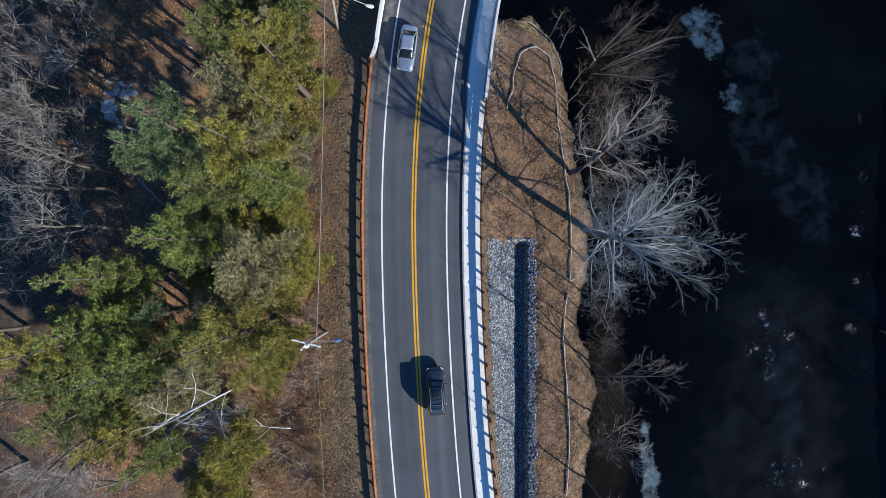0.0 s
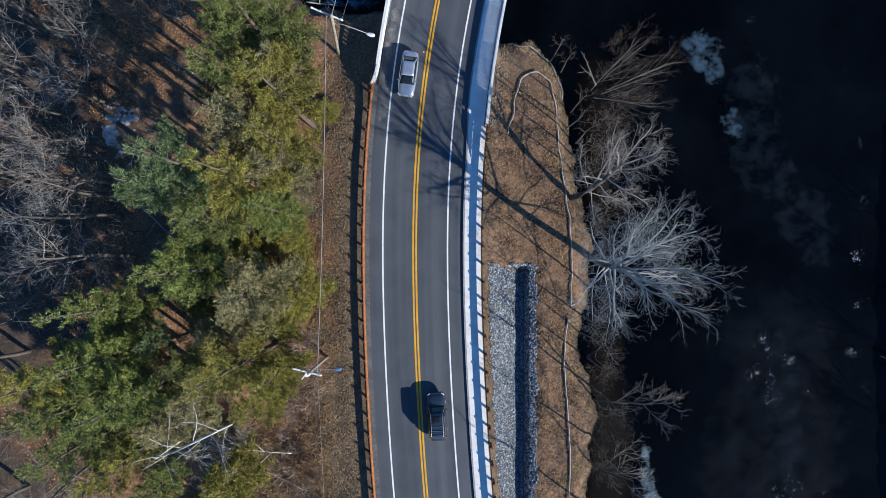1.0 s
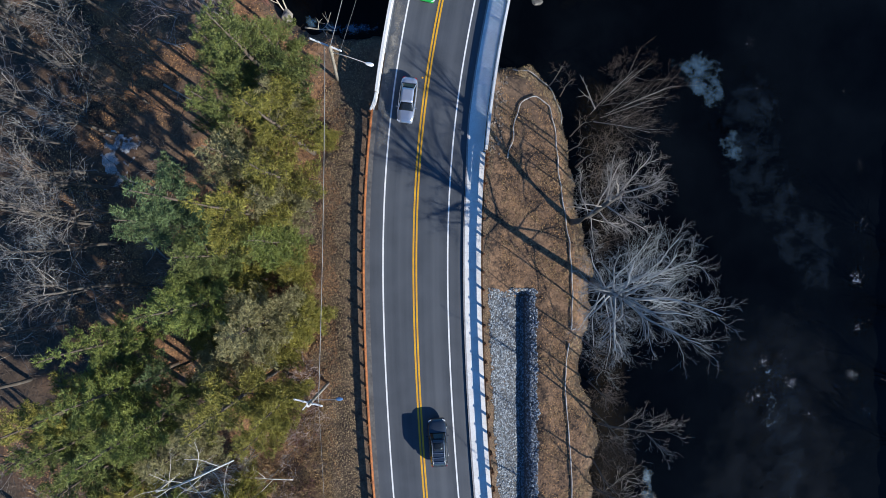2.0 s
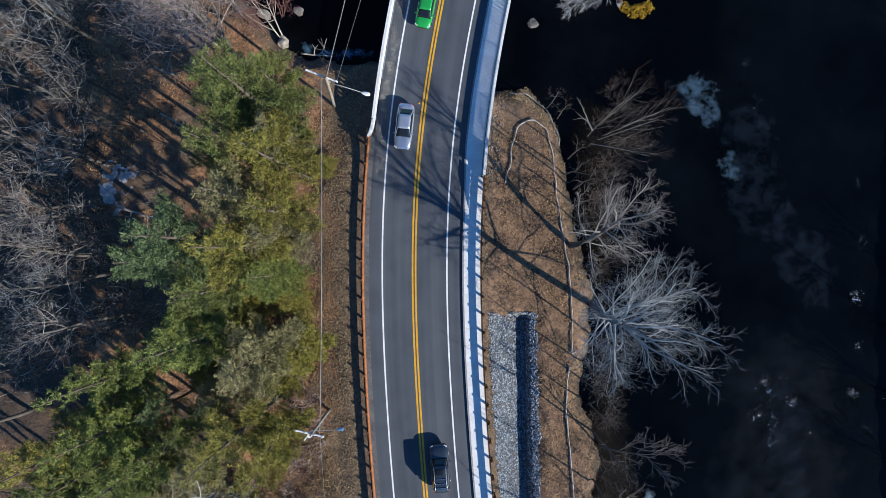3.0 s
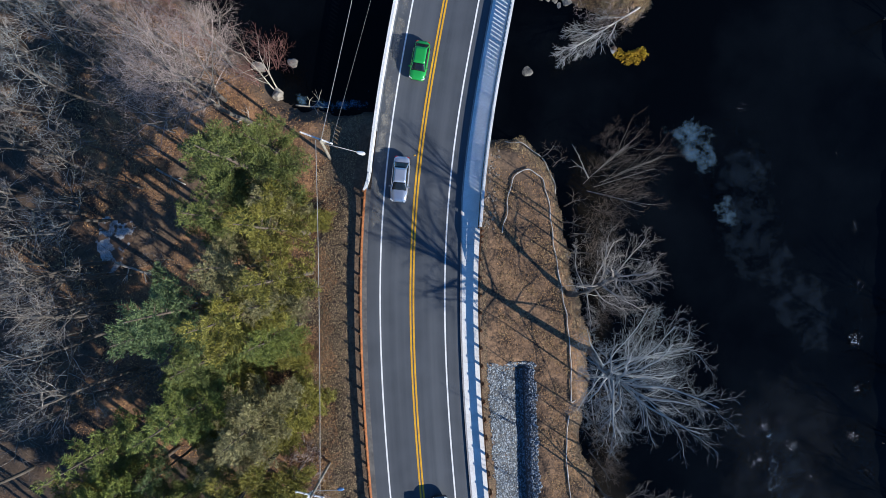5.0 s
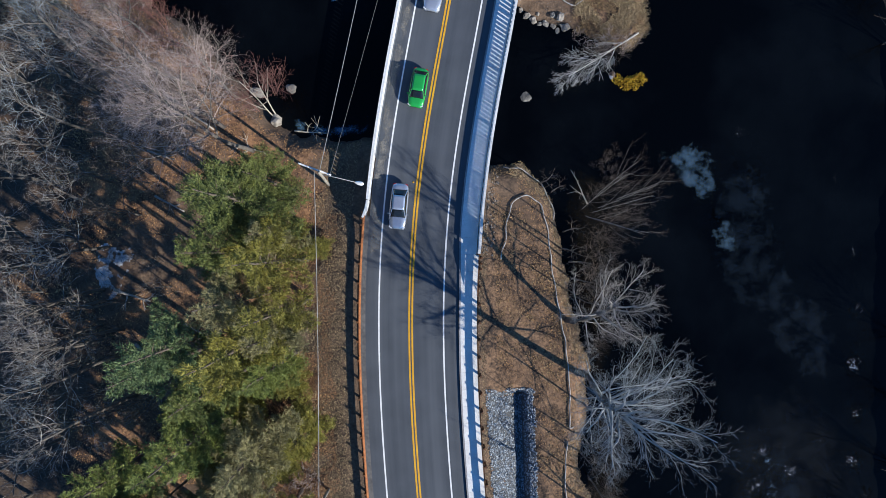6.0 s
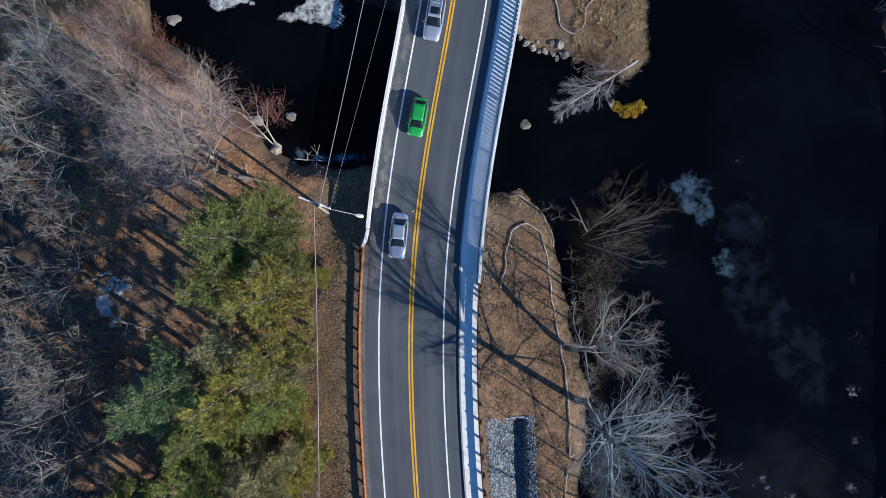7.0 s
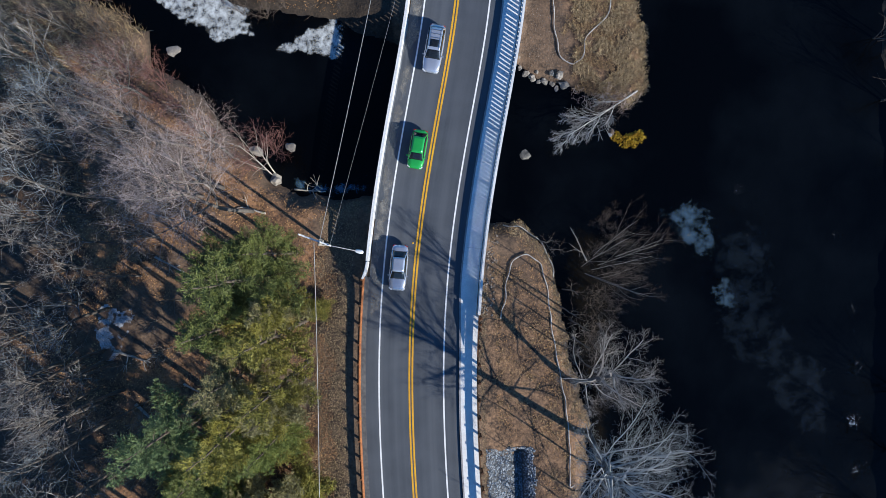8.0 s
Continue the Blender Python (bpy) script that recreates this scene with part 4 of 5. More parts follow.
def build_bank_trees():
    """The leafless trees on the bank between the road and the wide river."""
    stem_tree("bank_tree", 41, "large leafless tree with a wide pale crown leaning over the river", put(15.9, 1.7), ((0, 0, -0.3), (-0.25, -0.2, 3), (-0.5, -0.5, 6), (-0.5, -0.7, 9.5), (-0.2, -0.6, 12.8)), (0.38, 0.35, 0.32, 0.28, 0.18),
              26, 0.46, 6.4, 0.5, -6, (-8, 72), (0.04, 0.0, -0.12), TWIG_PALE)
    stem_tree("bank_tree", 42, "leafless pale-barked tree on the muddy river bank", put(13.3, 8.0), ((0, 0, -0.3), (0.5, 0.05, 2), (1.1, 0.5, 4.2), (2.0, 1.4, 6.8), (2.8, 2.3, 9.8)), (0.32, 0.30, 0.27, 0.22, 0.15),
              15, 0.40, 4.4, 0.35, 40, (-5, 72), (0.05, 0.05, -0.06), TWIG)
    bare_tree("bank_tree", 43, 9.5, "leaning leafless tree with many thin stems at the water", put(15.6, 19.2), lean=(0.62, 0.34, 0.8), pull=(0.35, 0.1, 0.0), stems=7, dense=0.6, fork=0.25, trunk=0.032, levels=4, thin=0.0035, slim=0.5, twig=TWIG_BROWN, bark=BARK, twist=0.05, splay=0.6, wide=0.45)
    bare_tree("bank_tree", 44, 11.0, "thin leafless tree at the water's edge", put(16.3, -13.6), lean=(0.10, 0.05, 1), pull=(0.15, 0.05, 0.15), dense=0.7, fork=0.4, trunk=0.13, levels=5, wide=0.42, thin=0.005, slim=0.7)
    bare_tree("bank_tree", 45, 8.5, "small leafless tree with tangled twigs on the bank", put(15.6, -20.2), lean=(0.15, -0.05, 1), pull=(0.2, 0, 0.1), dense=0.85, fork=0.35, trunk=0.10, levels=4, twig=TWIG, wide=0.5)
    sap = bare_tree("sapling", 46, 10.5, "thin leafless sapling on the river bank", put(14.2, 14.0), dense=0.5, levels=4, fork=0.55, trunk=0.11, wide=0.3, twig=TWIG_BROWN)
    for x, y, s, t in ((14.9, 10.2, 0.9, 1), (15.0, -4.6, 1.0, 2), (15.4, -9.0, 0.9, 3), (15.2, -24.5, 1.1, 4), (13.6, 17.3, 0.8, 5), (12.6, 21.6, 0.7, 0.5), (15.7, -17.2, 1.0, 1.5), (13.2, 15.6, 0.9, 2.6), (15.2, -1.2, 1.0, 3.6), (14.6, -6.4, 0.8, 4.6), (15.6, -12.0, 1.1, 5.6), (14.4, 12.2, 0.9, 0.2), (11.4, 22.6, 0.8, 1.9)):
        place(sap, x, y, t, s)
    brush = bare_tree("shore_brush", 47, 3.2, "tangled brown leafless brush", put(16.6, 9.4), stems=4, dense=0.62, levels=3, twig=TWIG_BROWN, bark=TWIG_BROWN, trunk=0.03, category="shrub")
    for x, y, s, t in ((17.3, 13.4, 1.0, 1), (16.2, 5.0, 0.9, 2), (17.2, -10.6, 0.9, 3), (17.8, 16.4, 1.1, 4), (17.0, 21.0, 1.0, 5), (16.8, -16.8, 0.9, 0.3), (-13.6, -6.0, 0.8, 1), (-14.2, -10.5, 0.9, 2), (-13.0, -13.5, 0.8, 3), (-12.4, -17.0, 0.7, 4), (-12.8, -21.5, 0.9, 5), (-14.6, 1.6, 0.7, 0.6), (-12.6, 25.6, 0.6, 1.6), (15.4, 35.2, 0.8, 0.9), (17.6, 36.4, 0.9, 1.9), (20.4, 36.0, 0.8, 2.9), (14.0, 33.4, 0.6, 3.9), (48.4, 43.0, 1.9, 0.4), (48.8, 36.5, 2.0, 1.4), (48.6, 5.0, 1.7, 2.4), (48.4, -2.0, 1.7, 3.4), (48.0, -9.0, 1.9, 4.4), (48.6, -16.0, 1.7, 5.4)):
        place(brush, x, y, t, s)
    haze = bare_tree("shore_shrub", 49, 4.6, "dense brown leafless shrub with very fine twigs at the waterline", put(17.4, 14.8), stems=5, dense=0.75, levels=4, twig=TWIG_BROWN, bark=TWIG_BROWN, trunk=0.03, category="shrub", thin=0.004, slim=0.6, splay=0.6, wide=0.5)
    for x, y, s, t in ((19.2, 21.6, 0.9, 1), (18.6, 17.6, 1.0, 2), (16.6, 11.6, 0.9, 3), (20.4, 18.6, 0.8, 4), (17.2, -9.6, 0.8, 5), (17.4, -15.4, 0.9, 0.5), (17.2, 5.6, 0.8, 1.5), (18.6, 24.0, 0.7, 2.5), (17.0, -20.4, 0.8, 3.5), (18.4, 36.0, 0.8, 4.5)):
        place(haze, x, y, t, s)
    kinds = [bare_tree("bramble", 51 + k, 1.5, words, put(x, y), stems=3, dense=0.5, levels=3, twig=tone, bark=tone, trunk=0.016, category="shrub", wide=0.6, thin=0.008) for k, (words, tone, x, y) in enumerate((("low tangle of pinkish leafless brambles", BRAMBLE, -12.6, -9.6), ("low tangle of reddish brambles beside the woods", TWIG_RED, -13.4, -11.0), ("low tangle of tan dead stems beside the woods", STRAW, -12.4, -18.0)))]
    rng = random.Random(55)
    for k in range(56):
        y = rng.uniform(-26, -7)
        x = beside(rng.uniform(-13.2, -9.7), y).x
        place(kinds[2 if y < -15 and k % 3 else int(k % 3 == 0)], x, y, rng.uniform(0, 6), rng.uniform(0.9, 1.7))
    for k in range(16):
        place(kinds[2 if k % 3 == 0 else 0], rng.uniform(-21.5, -14.5), rng.uniform(-25.5, -16), k * 1.7, rng.uniform(1.0, 1.9))
    for k, (x, y, s) in enumerate(((17.2, 37.4, 1.6), (18.6, 36.9, 1.8), (20.2, 36.6, 1.7), (21.6, 37.0, 1.5), (16.0, 38.0, 1.3), (19.4, 38.0, 1.6))):
        place(kinds[0], x, y, k * 1.1, s)
    for k, (x, y, s) in enumerate(((-14.9, -6.4, 1.7), (-16.0, -7.2, 1.5), (-14.2, -8.2, 1.6), (-15.2, -5.4, 1.3))):
        place(kinds[0], x, y, k * 1.3, s)
    for x, y, s, t in ((-31.6, 44.4, 1.5, 0), (-30.4, 43.2, 1.4, 1), (-29.6, 42.2, 1.3, 2), (-32.6, 45.6, 1.5, 3), (-19.5, 48.4, 1.0, 1), (-17.0, 47.8, 0.9, 2), (-15.0, 48.6, 1.1, 3), (-12.6, 48.8, 1.0, 4), (-10.6, 49.4, 1.2, 5), (-8.6, 48.6, 1.1, 0.4), (-7.2, 50.4, 0.9, 1.4), (-18.2, 50.0, 1.2, 2.2), (-13.6, 50.6, 1.2, 3.3)):
        place(brush, x, y, t, s)
    far = bare_tree("bare_tree", 48, 6.5, "dim leafless tree on the far river bank", put(50.4, 42.0), dense=0.85, levels=4, twig=TWIG_BROWN)
    for x, y, s, t in ((50.5, 30.0, 0.5, 1), (50.2, 4.0, 0.5, 2), (49.8, -10.5, 0.5, 3)):
        place(far, x, y, t, s)


# ---------------------------------------------------------------- loose ground cover
def scatter(name, count, region, keep, size, material, label, category, seed, stand=0.0, lift=0.02):
    """Small leaves or blades over a stretch of ground, one object."""
    rng = np.random.default_rng(seed)
    x, y = rng.uniform(region[0], region[1], count), rng.uniform(region[2], region[3], count)
    ok = keep(x, y)
    x, y = x[ok], y[ok]
    z = ground_z(x, y) + lift
    n = len(x)
    a = rng.uniform(0, 6.283, n)
    s = rng.uniform(size[0], size[1], n)
    tilt = rng.uniform(0.03, 0.35, n) + stand * rng.uniform(0.4, 1.0, n)
    ux, uy, uz = np.cos(a) * np.cos(tilt), np.sin(a) * np.cos(tilt), np.sin(tilt)
    wx, wy = -np.sin(a), np.cos(a)
    k = rng.uniform(0.25, 0.6, n) if not stand else rng.uniform(0.012, 0.024, n) / size[1] * 1.5
    base = np.stack([x, y, z], -1)
    u = np.stack([ux, uy, uz], -1) * s[:, None]
    w = np.stack([wx, wy, np.zeros(n)], -1) * (s * k)[:, None]
    verts = np.stack([base, base + u * 0.5 + w, base + u, base + u * 0.5 - w], 1).reshape(-1, 3)
    faces = np.arange(4 * n).reshape(-1, 4)
    ob = link_mesh(name, verts, faces.tolist(), material)
    return tagged(ob, label, category, kind="stuff")


def build_ground_cover():
    def strip_left(x, y):
        o = offset_of(x, y)
        return (o < -6.6) & (o > -10.2 - wobble(x, y, 2.2)) & (land_by(x, y) > 0.6)

    def woods(x, y):
        o = offset_of(x, y)
        return (o < -8.6) & (land_by(x, y) > 0.8) & (wobble(x, y, 5.0, 1.0) > np.where(x < -36, 0.15, -0.35))

    def meadow(x, y):
        o = offset_of(x, y)
        return (o > 7.2) & (land_by(x, y) > 0.5) & ~((swale(x, y) > 0.02) & (x < 9.9))

    scatter("roadside_litter", 90000, (-17, -6, -36, 30), strip_left, (0.05, 0.14), LEAF_DARK, "brown dead leaves and broken stems covering the roadside slope", "leaf litter", 3, lift=0.03)
    scatter("edge_litter", 42000, (2, 10, -36, 18), lambda x, y: (offset_of(x, y) > 6.95) & (offset_of(x, y) < 7.65 + 0.15 * wobble(x, y, 0.9)), (0.05, 0.13), LEAF_DARK, "dark brown litter along the edge of the pavement", "leaf litter", 20, lift=0.03)
    scatter("forest_litter", 90000, (-50, -9, -36, 50), woods, (0.06, 0.19), LEAF, "rust-brown fallen leaves on the forest floor", "leaf litter", 4)
    scatter("fallen_sticks", 8000, (-50, -9, -36, 50), lambda x, y: (offset_of(x, y) < -8) & (land_by(x, y) > 0.4), (0.4, 1.4), TWIG_BROWN, "fallen sticks and dead stems over the forest floor", "sticks", 6, stand=0.25)
    scatter("matted_grass", 40000, (14.5, 25, 36, 58), lambda x, y: (land_by(x, y) > 0.3) & (x > 15.6 + 1.4 * wobble(x, y, 1.4)) & (wobble(x, y, 1.0, 3.0) > -0.3), (0.15, 0.4), STRAW, "brown matted grass on the far bank", "grass", 19, stand=0.6)
    scatter("tall_grass", 60000, (14.5, 25, 36, 58), lambda x, y: (land_by(x, y) > 0.1) & (x > 16.2 + 1.2 * wobble(x, y, 1.6)) & (wobble(x, y, 1.1, 5.0) > 0.05 - 0.5 * (x > 20.5)), (0.18, 0.5), GRASS_GOLD, "golden-tan grass matted over the far bank", "grass", 9, stand=0.7)
    scatter("bank_grass", 70000, (8, 18, -30, 25), lambda x, y: (land_by(x, y) > 0.35) & (land_by(x, y) < 1.3 + 0.8 * wobble(x, y, 1.7)) & (offset_of(x, y) > 8), (0.14, 0.38), GRASS_GOLD, "golden dry grass along the top of the bank", "grass", 10, stand=0.6)
    scatter("shore_grass", 14000, (-50, -30, 41, 56), lambda x, y: (land_by(x, y) > 0.2) & (wobble(x, y, 1.6, 2.0) > -0.3), (0.5, 1.3), GRASS_GOLD, "tall golden-tan grass on the river bank", "grass", 13, stand=0.8)
    scatter("rust_litter", 18000, (-16, -8.5, -9, 20), lambda x, y: (offset_of(x, y) < -8.2 + 0.5 * wobble(x, y, 1.5)) & (wobble(x, y, 2.4, 6.0) > -0.2), (0.06, 0.17), LEAF_RUST, "rust-red fallen leaves between the woods and the road", "leaf litter", 14, lift=0.04)
    scatter("verge_grass", 34000, (-23, -9.0, -34, -8), lambda x, y: (offset_of(x, y) < -9.6) & ((x > -16) | (y < -15)) & (wobble(x, y, 2.0, 3.0) > -0.3), (0.25, 0.6), STRAW, "tan dry grass between the woods and the road", "grass", 11, stand=0.6)
    scatter("bank_litter", 22000, (6, 18, -34, 25), lambda x, y: meadow(x, y) & (wobble(x, y, 2.6, 4.0) > -0.25), (0.05, 0.13), LEAF, "brown dead leaves strewn over the grassy bank", "leaf litter", 12)
    scatter("dry_grass", 90000, (6, 25, -36, 58), lambda x, y: meadow(x, y) & (wobble(x, y, 1.6, 8.0) > 0.1) & ((y < 30) | (x > 15)), (0.12, 0.42), STRAW, "tan dry grass on the river bank", "grass", 5, stand=0.5)


def stones(name, count, region, keep, size, material, label, seed, parent=None, lift=0.0):
    """Many small angular stones in one object."""
    rng = np.random.default_rng(seed)
    x, y = rng.uniform(region[0], region[1], count), rng.uniform(region[2], region[3], count)
    ok = keep(x, y)
    x, y = x[ok], y[ok]
    n = len(x)
    z = ground_z(x, y) + lift
    s = rng.uniform(size[0], size[1], n)
    shape = np.array(((1, 0, 0), (0, 1, 0), (-1, 0, 0), (0, -1, 0), (0, 0, 0.8), (0, 0, -0.6)), float)
    jitter = rng.uniform(0.6, 1.25, (n, 6, 3))
    a = rng.uniform(0, 6.283, n)
    pts = shape[None] * jitter + rng.uniform(-0.25, 0.25, (n, 6, 3))
    c, t = np.cos(a)[:, None], np.sin(a)[:, None]
    rx, ry = pts[..., 0] * c - pts[..., 1] * t, pts[..., 0] * t + pts[..., 1] * c
    verts = np.stack([rx, ry, pts[..., 2]], -1) * s[:, None, None] + np.stack([x, y, z], -1)[:, None]
    tri = np.array(((0, 1, 4), (1, 2, 4), (2, 3, 4), (3, 0, 4), (1, 0, 5), (2, 1, 5), (3, 2, 5), (0, 3, 5)))
    faces = (tri[None] + 6 * np.arange(n)[:, None, None]).reshape(-1, 3)
    ob = link_mesh(name, verts.reshape(-1, 3), faces.tolist(), material, parent)
    return tagged(ob, label, "stones", kind="stuff")


def build_stones():
    def ditch(x, y):
        o = offset_of(x, y)
        return (o > 7.55 + 0.15 * wobble(x, y, 0.9)) & (x < 9.75 + 0.25 * wobble(x, y, 1.5)) & (y < 1.0 + 0.3 * wobble(x, y, 1.1))

    def wingwall(x, y):
        o = offset_of(x, y)
        return (o > 7.0) & (o < 8.2 + 0.4 * wobble(x, y, 1.3)) & (y > 15) & (y < 25)

    sheet("gravel_bed", ((4.6, 0.9), (9.6, 0.9), (9.6, -36), (4.6, -36)), lambda x, y: ground_z(x, y) + np.where(ditch(x, y), 0.02, -0.3), STONE_BED, "dark bed under the crushed stone in the ditch", "gravel", 50, 0.3)
    stones("gravel_ditch", 17000, (3.8, 10.2, -36, 1.6), ditch, (0.06, 0.15), STONE, "grey crushed stone lining the roadside ditch", 7)
    stones("bank_clods", 3600, (8, 17, 38, 58), lambda x, y: (land_by(x, y) > 0.3) & (offset_of(x, y) > 7.2) & (x < 15.5 + wobble(x, y, 1.5)), (0.015, 0.06), CLOD, "brown clods and small stones strewn over bare soil", 18)
    stones("loose_stones", 900, (4, 12, 15, 25), wingwall, (0.06, 0.2), CLOD, "loose brown clods and stones beside the bridge parapet", 8)


def boulder(name, seed, size, at, material, label, group="", flat=0.7):
    bm = bmesh.new()
    bmesh.ops.create_icosphere(bm, subdivisions=2, radius=1)
    for v in bm.verts:
        k = 1 + 0.55 * noise.noise(v.co * 1.2 + Vector((seed * 3.1, 0, 0))) + 0.25 * noise.noise(v.co * 3.1 + Vector((0, seed, 0)))
        v.co = Vector((v.co.x * size[0], v.co.y * size[1], v.co.z * size[2] * flat)) * k
    ob = bm_mesh(name, bm, material)
    ob.matrix_basis = Matrix.Translation(at) @ Matrix.Rotation(seed * 1.7, 4, "Z")
    return tagged(ob, label, "boulder", group)


def build_boulders():
    for i, (x, y, s) in enumerate(((10.0, 41.3, 0.42), (10.6, 40.6, 0.5), (11.3, 40.1, 0.55), (12.0, 39.7, 0.38), (12.6, 39.7, 0.5), (13.3, 40.4, 0.45), (13.4, 39.4, 0.42), (14.1, 40.1, 0.62), (14.6, 39.2, 0.66), (13.9, 38.9, 0.4), (9.8, 42.3, 0.35), (11.8, 40.7, 0.3))):
        s *= 0.8
        boulder("boulder", i + 1, (s, s * 0.8, s), put(x, y) + Vector((0, 0, s * 0.2)), ROCK, "pale grey boulder on the bank beside the bridge", "boulders on the far bank")
    boulder("boulder", 31, (0.55, 0.6, 0.9), put(-16.6, 30.3) + Vector((0, 0, 0.5)), ROCK, "white boulder at the foot of a birch")
    boulder("boulder", 32, (0.8, 0.6, 0.3), Vector((10.2, 31.9, WATER_Z - 0.08)), BOULDER_WET, "wet grey rock breaking the river surface")
    boulder("boulder", 33, (0.9, 0.5, 0.3), Vector((-18.6, 33.4, WATER_Z)), ROCK, "grey rock at the river's edge")
    boulder("boulder", 34, (0.5, 0.6, 0.3), Vector((-15.0, 33.8, WATER_Z)), ROCK, "grey rock at the river's edge")
    boulder("boulder", 37, (0.8, 0.6, 0.25), Vector((-27.2, 44.6, WATER_Z)), ROCK, "grey rock in the shallow river")
    rng = random.Random(35)
    verts, faces = [], []
    for _ in range(1500):
        a, r = rng.uniform(0, 6.283), rng.random() ** 0.6
        x, y = 21.4 + 2.0 * r * math.cos(a), 33.3 + (0.85 + 0.25 * math.sin(a * 3)) * r * math.sin(a) + 0.2 * math.cos(a * 2)
        if noise.noise(Vector((x * 1.1, y * 1.1, 0.5))) < -0.18:
            continue
        p = Vector((x, y, WATER_Z + 0.05 + 0.3 * (1 - r) * rng.random()))
        d, e = any_way(rng) * rng.uniform(0.12, 0.26), any_way(rng) * rng.uniform(0.06, 0.12)
        q = len(verts)
        verts += [p, p + d * 0.5 + e, p + d, p + d * 0.5 - e]
        faces.append((q, q + 1, q + 2, q + 3))
    tagged(link_mesh("yellow_leaves", verts, faces, GOLD_MOSS), "raft of bright yellow leaves caught in the dark river", "leaves", kind="stuff")
    boulder("boulder", 36, (0.4, 0.3, 0.3), Vector((19.5, 33.9, WATER_Z + 0.08)), SNOW, "small white rock in the river")


def log(seed, a, b, radius, label, material=None, limbs=0, name="fallen_log"):
    """A dead trunk lying on the ground, each broken limb a part of its own."""
    rng = random.Random(seed)
    a, b = Vector(a), Vector(b)
    ob = thing(name, label, "log", m=Matrix.Translation(a))
    b = b - a
    a = Vector((0, 0, 0))
    pts = [a.lerp(b, k / 6) + any_way(rng) * radius * 0.3 for k in range(7)]
    link_mesh("trunk", *tubes([(pts, [radius * (1 - 0.55 * k / 6) for k in range(7)], 7)]), material or DEADWOOD, ob, smooth=True)
    for _ in range(limbs):
        u = rng.uniform(0.35, 0.98)
        p = a.lerp(b, u)
        d = ((b - a).normalized() * 0.8 + any_way(rng) * 0.9)
        d.z = abs(d.z) * 0.6
        d.normalize()
        span = rng.uniform(0.8, 2.4)
        q, way, line = p.copy(), d, [p.copy()]
        for k in range(4):
            way = (way + any_way(rng) * 0.35).normalized()
            q = q + way * span / 4
            line.append(q.copy())
        limb = link_mesh("limb", *tubes([(line, [radius * 0.5, radius * 0.42, radius * 0.33, radius * 0.25, radius * 0.12], 5)]), material or DEADWOOD, ob, smooth=True)
        for _ in range(2):
            link_mesh("twig", *tubes([([line[2], line[2] + (way + any_way(rng) * 0.9).normalized() * span * 0.5], [radius * 0.25, radius * 0.1], 4)]), material or DEADWOOD, limb)
    return ob


def build_logs():
    words = "bleached fallen tree trunk on the forest floor"

    def lay(seed, x1, y1, x2, y2, r, limbs=0, label=words, material=None, up=0.0):
        p, q = put(x1, y1), put(x2, y2)
        p.z = max(p.z + r * 0.9, WATER_Z)
        q.z = max(q.z + r * 0.6, WATER_Z) + up
        log(seed, p, q, r, label, material, limbs)

    lay(51, -31.6, 7.3, -28.7, 4.4, 0.17, 3, material=BARK)
    lay(52, -18.4, 2.2, -21.8, 3.5, 0.10, 4)
    stem_tree("dead_tree", 72, "bleached dead tree leaning through the evergreens", put(-24.6, -15.2), ((0, 0, -0.3), (0.1, 0.0, 6.0), (0.0, 0.0, 11.2), (2.4, 1.2, 13.4), (5.0, 2.6, 15.0), (8.4, 4.4, 16.4)), (0.16, 0.14, 0.12, 0.10, 0.08, 0.05),
              12, 0.42, 3.0, 0.3, 30, (0, 40), (0.08, 0.02, 0.0), BLEACHED, BLEACHED, (0, 5, 3, 0, 0))
    bare_tree("fallen_tree", 73, 8.0, "grey leafless tree leaning over low brush", put(-15.8, -18.6) + Vector((0, 0, 0.6)), lean=(-0.85, 0.2, 0.34), pull=(-0.3, 0.1, 0.1), dense=1.1, levels=4, fork=0.22, trunk=0.06, bark=BLEACHED, twig=BLEACHED, wide=0.55, thin=0.014)
    lay(54, -27.5, 1.6, -24.5, 2.4, 0.13)
    lay(55, -17.4, 26.6, -19.8, 27.4, 0.12, 4)
    lay(56, -18.5, -20.4, -14.6, -22.6, 0.08, 5)
    lay(57, -18.2, -7.0, -15.2, -5.0, 0.09, 5)
    lay(58, -29.0, 22.5, -26.0, 20.8, 0.13, 3, material=BARK)
    lay(59, -33.5, 13.0, -30.0, 11.6, 0.16, 5)
    lay(60, -27.6, 33.2, -22.6, 29.2, 0.2, 2)
    lay(61, -29.5, 27.2, -26.8, 26.2, 0.12, 3, material=BARK)
    bare_tree("fallen_tree", 71, 11.0, "dead pale tree fallen from the far bank into the river", Vector((22.4, 38.2, -2.2)), lean=(-0.85, -0.5, 0.06), pull=(-0.3, -0.15, 0.0), dense=1.15, levels=4, fork=0.2, trunk=0.10, bark=BLEACHED, twig=BLEACHED, wide=0.36, twist=0.1)
    lay(65, 16.4, 20.2, 15.4, 22.6, 0.09, 4, "pale driftwood stump at the waterline")
    lay(66, -14.8, 29.2, -11.4, 28.8, 0.10, 3, "driftwood along the waterline")
    lay(67, -25.6, -14.0, -24.2, -12.6, 0.10, 1)
    lay(69, -25.8, -13.3, -24.4, -12.2, 0.08, 1)
    lay(68, -26.6, 9.2, -23.6, 7.4, 0.12, 2)


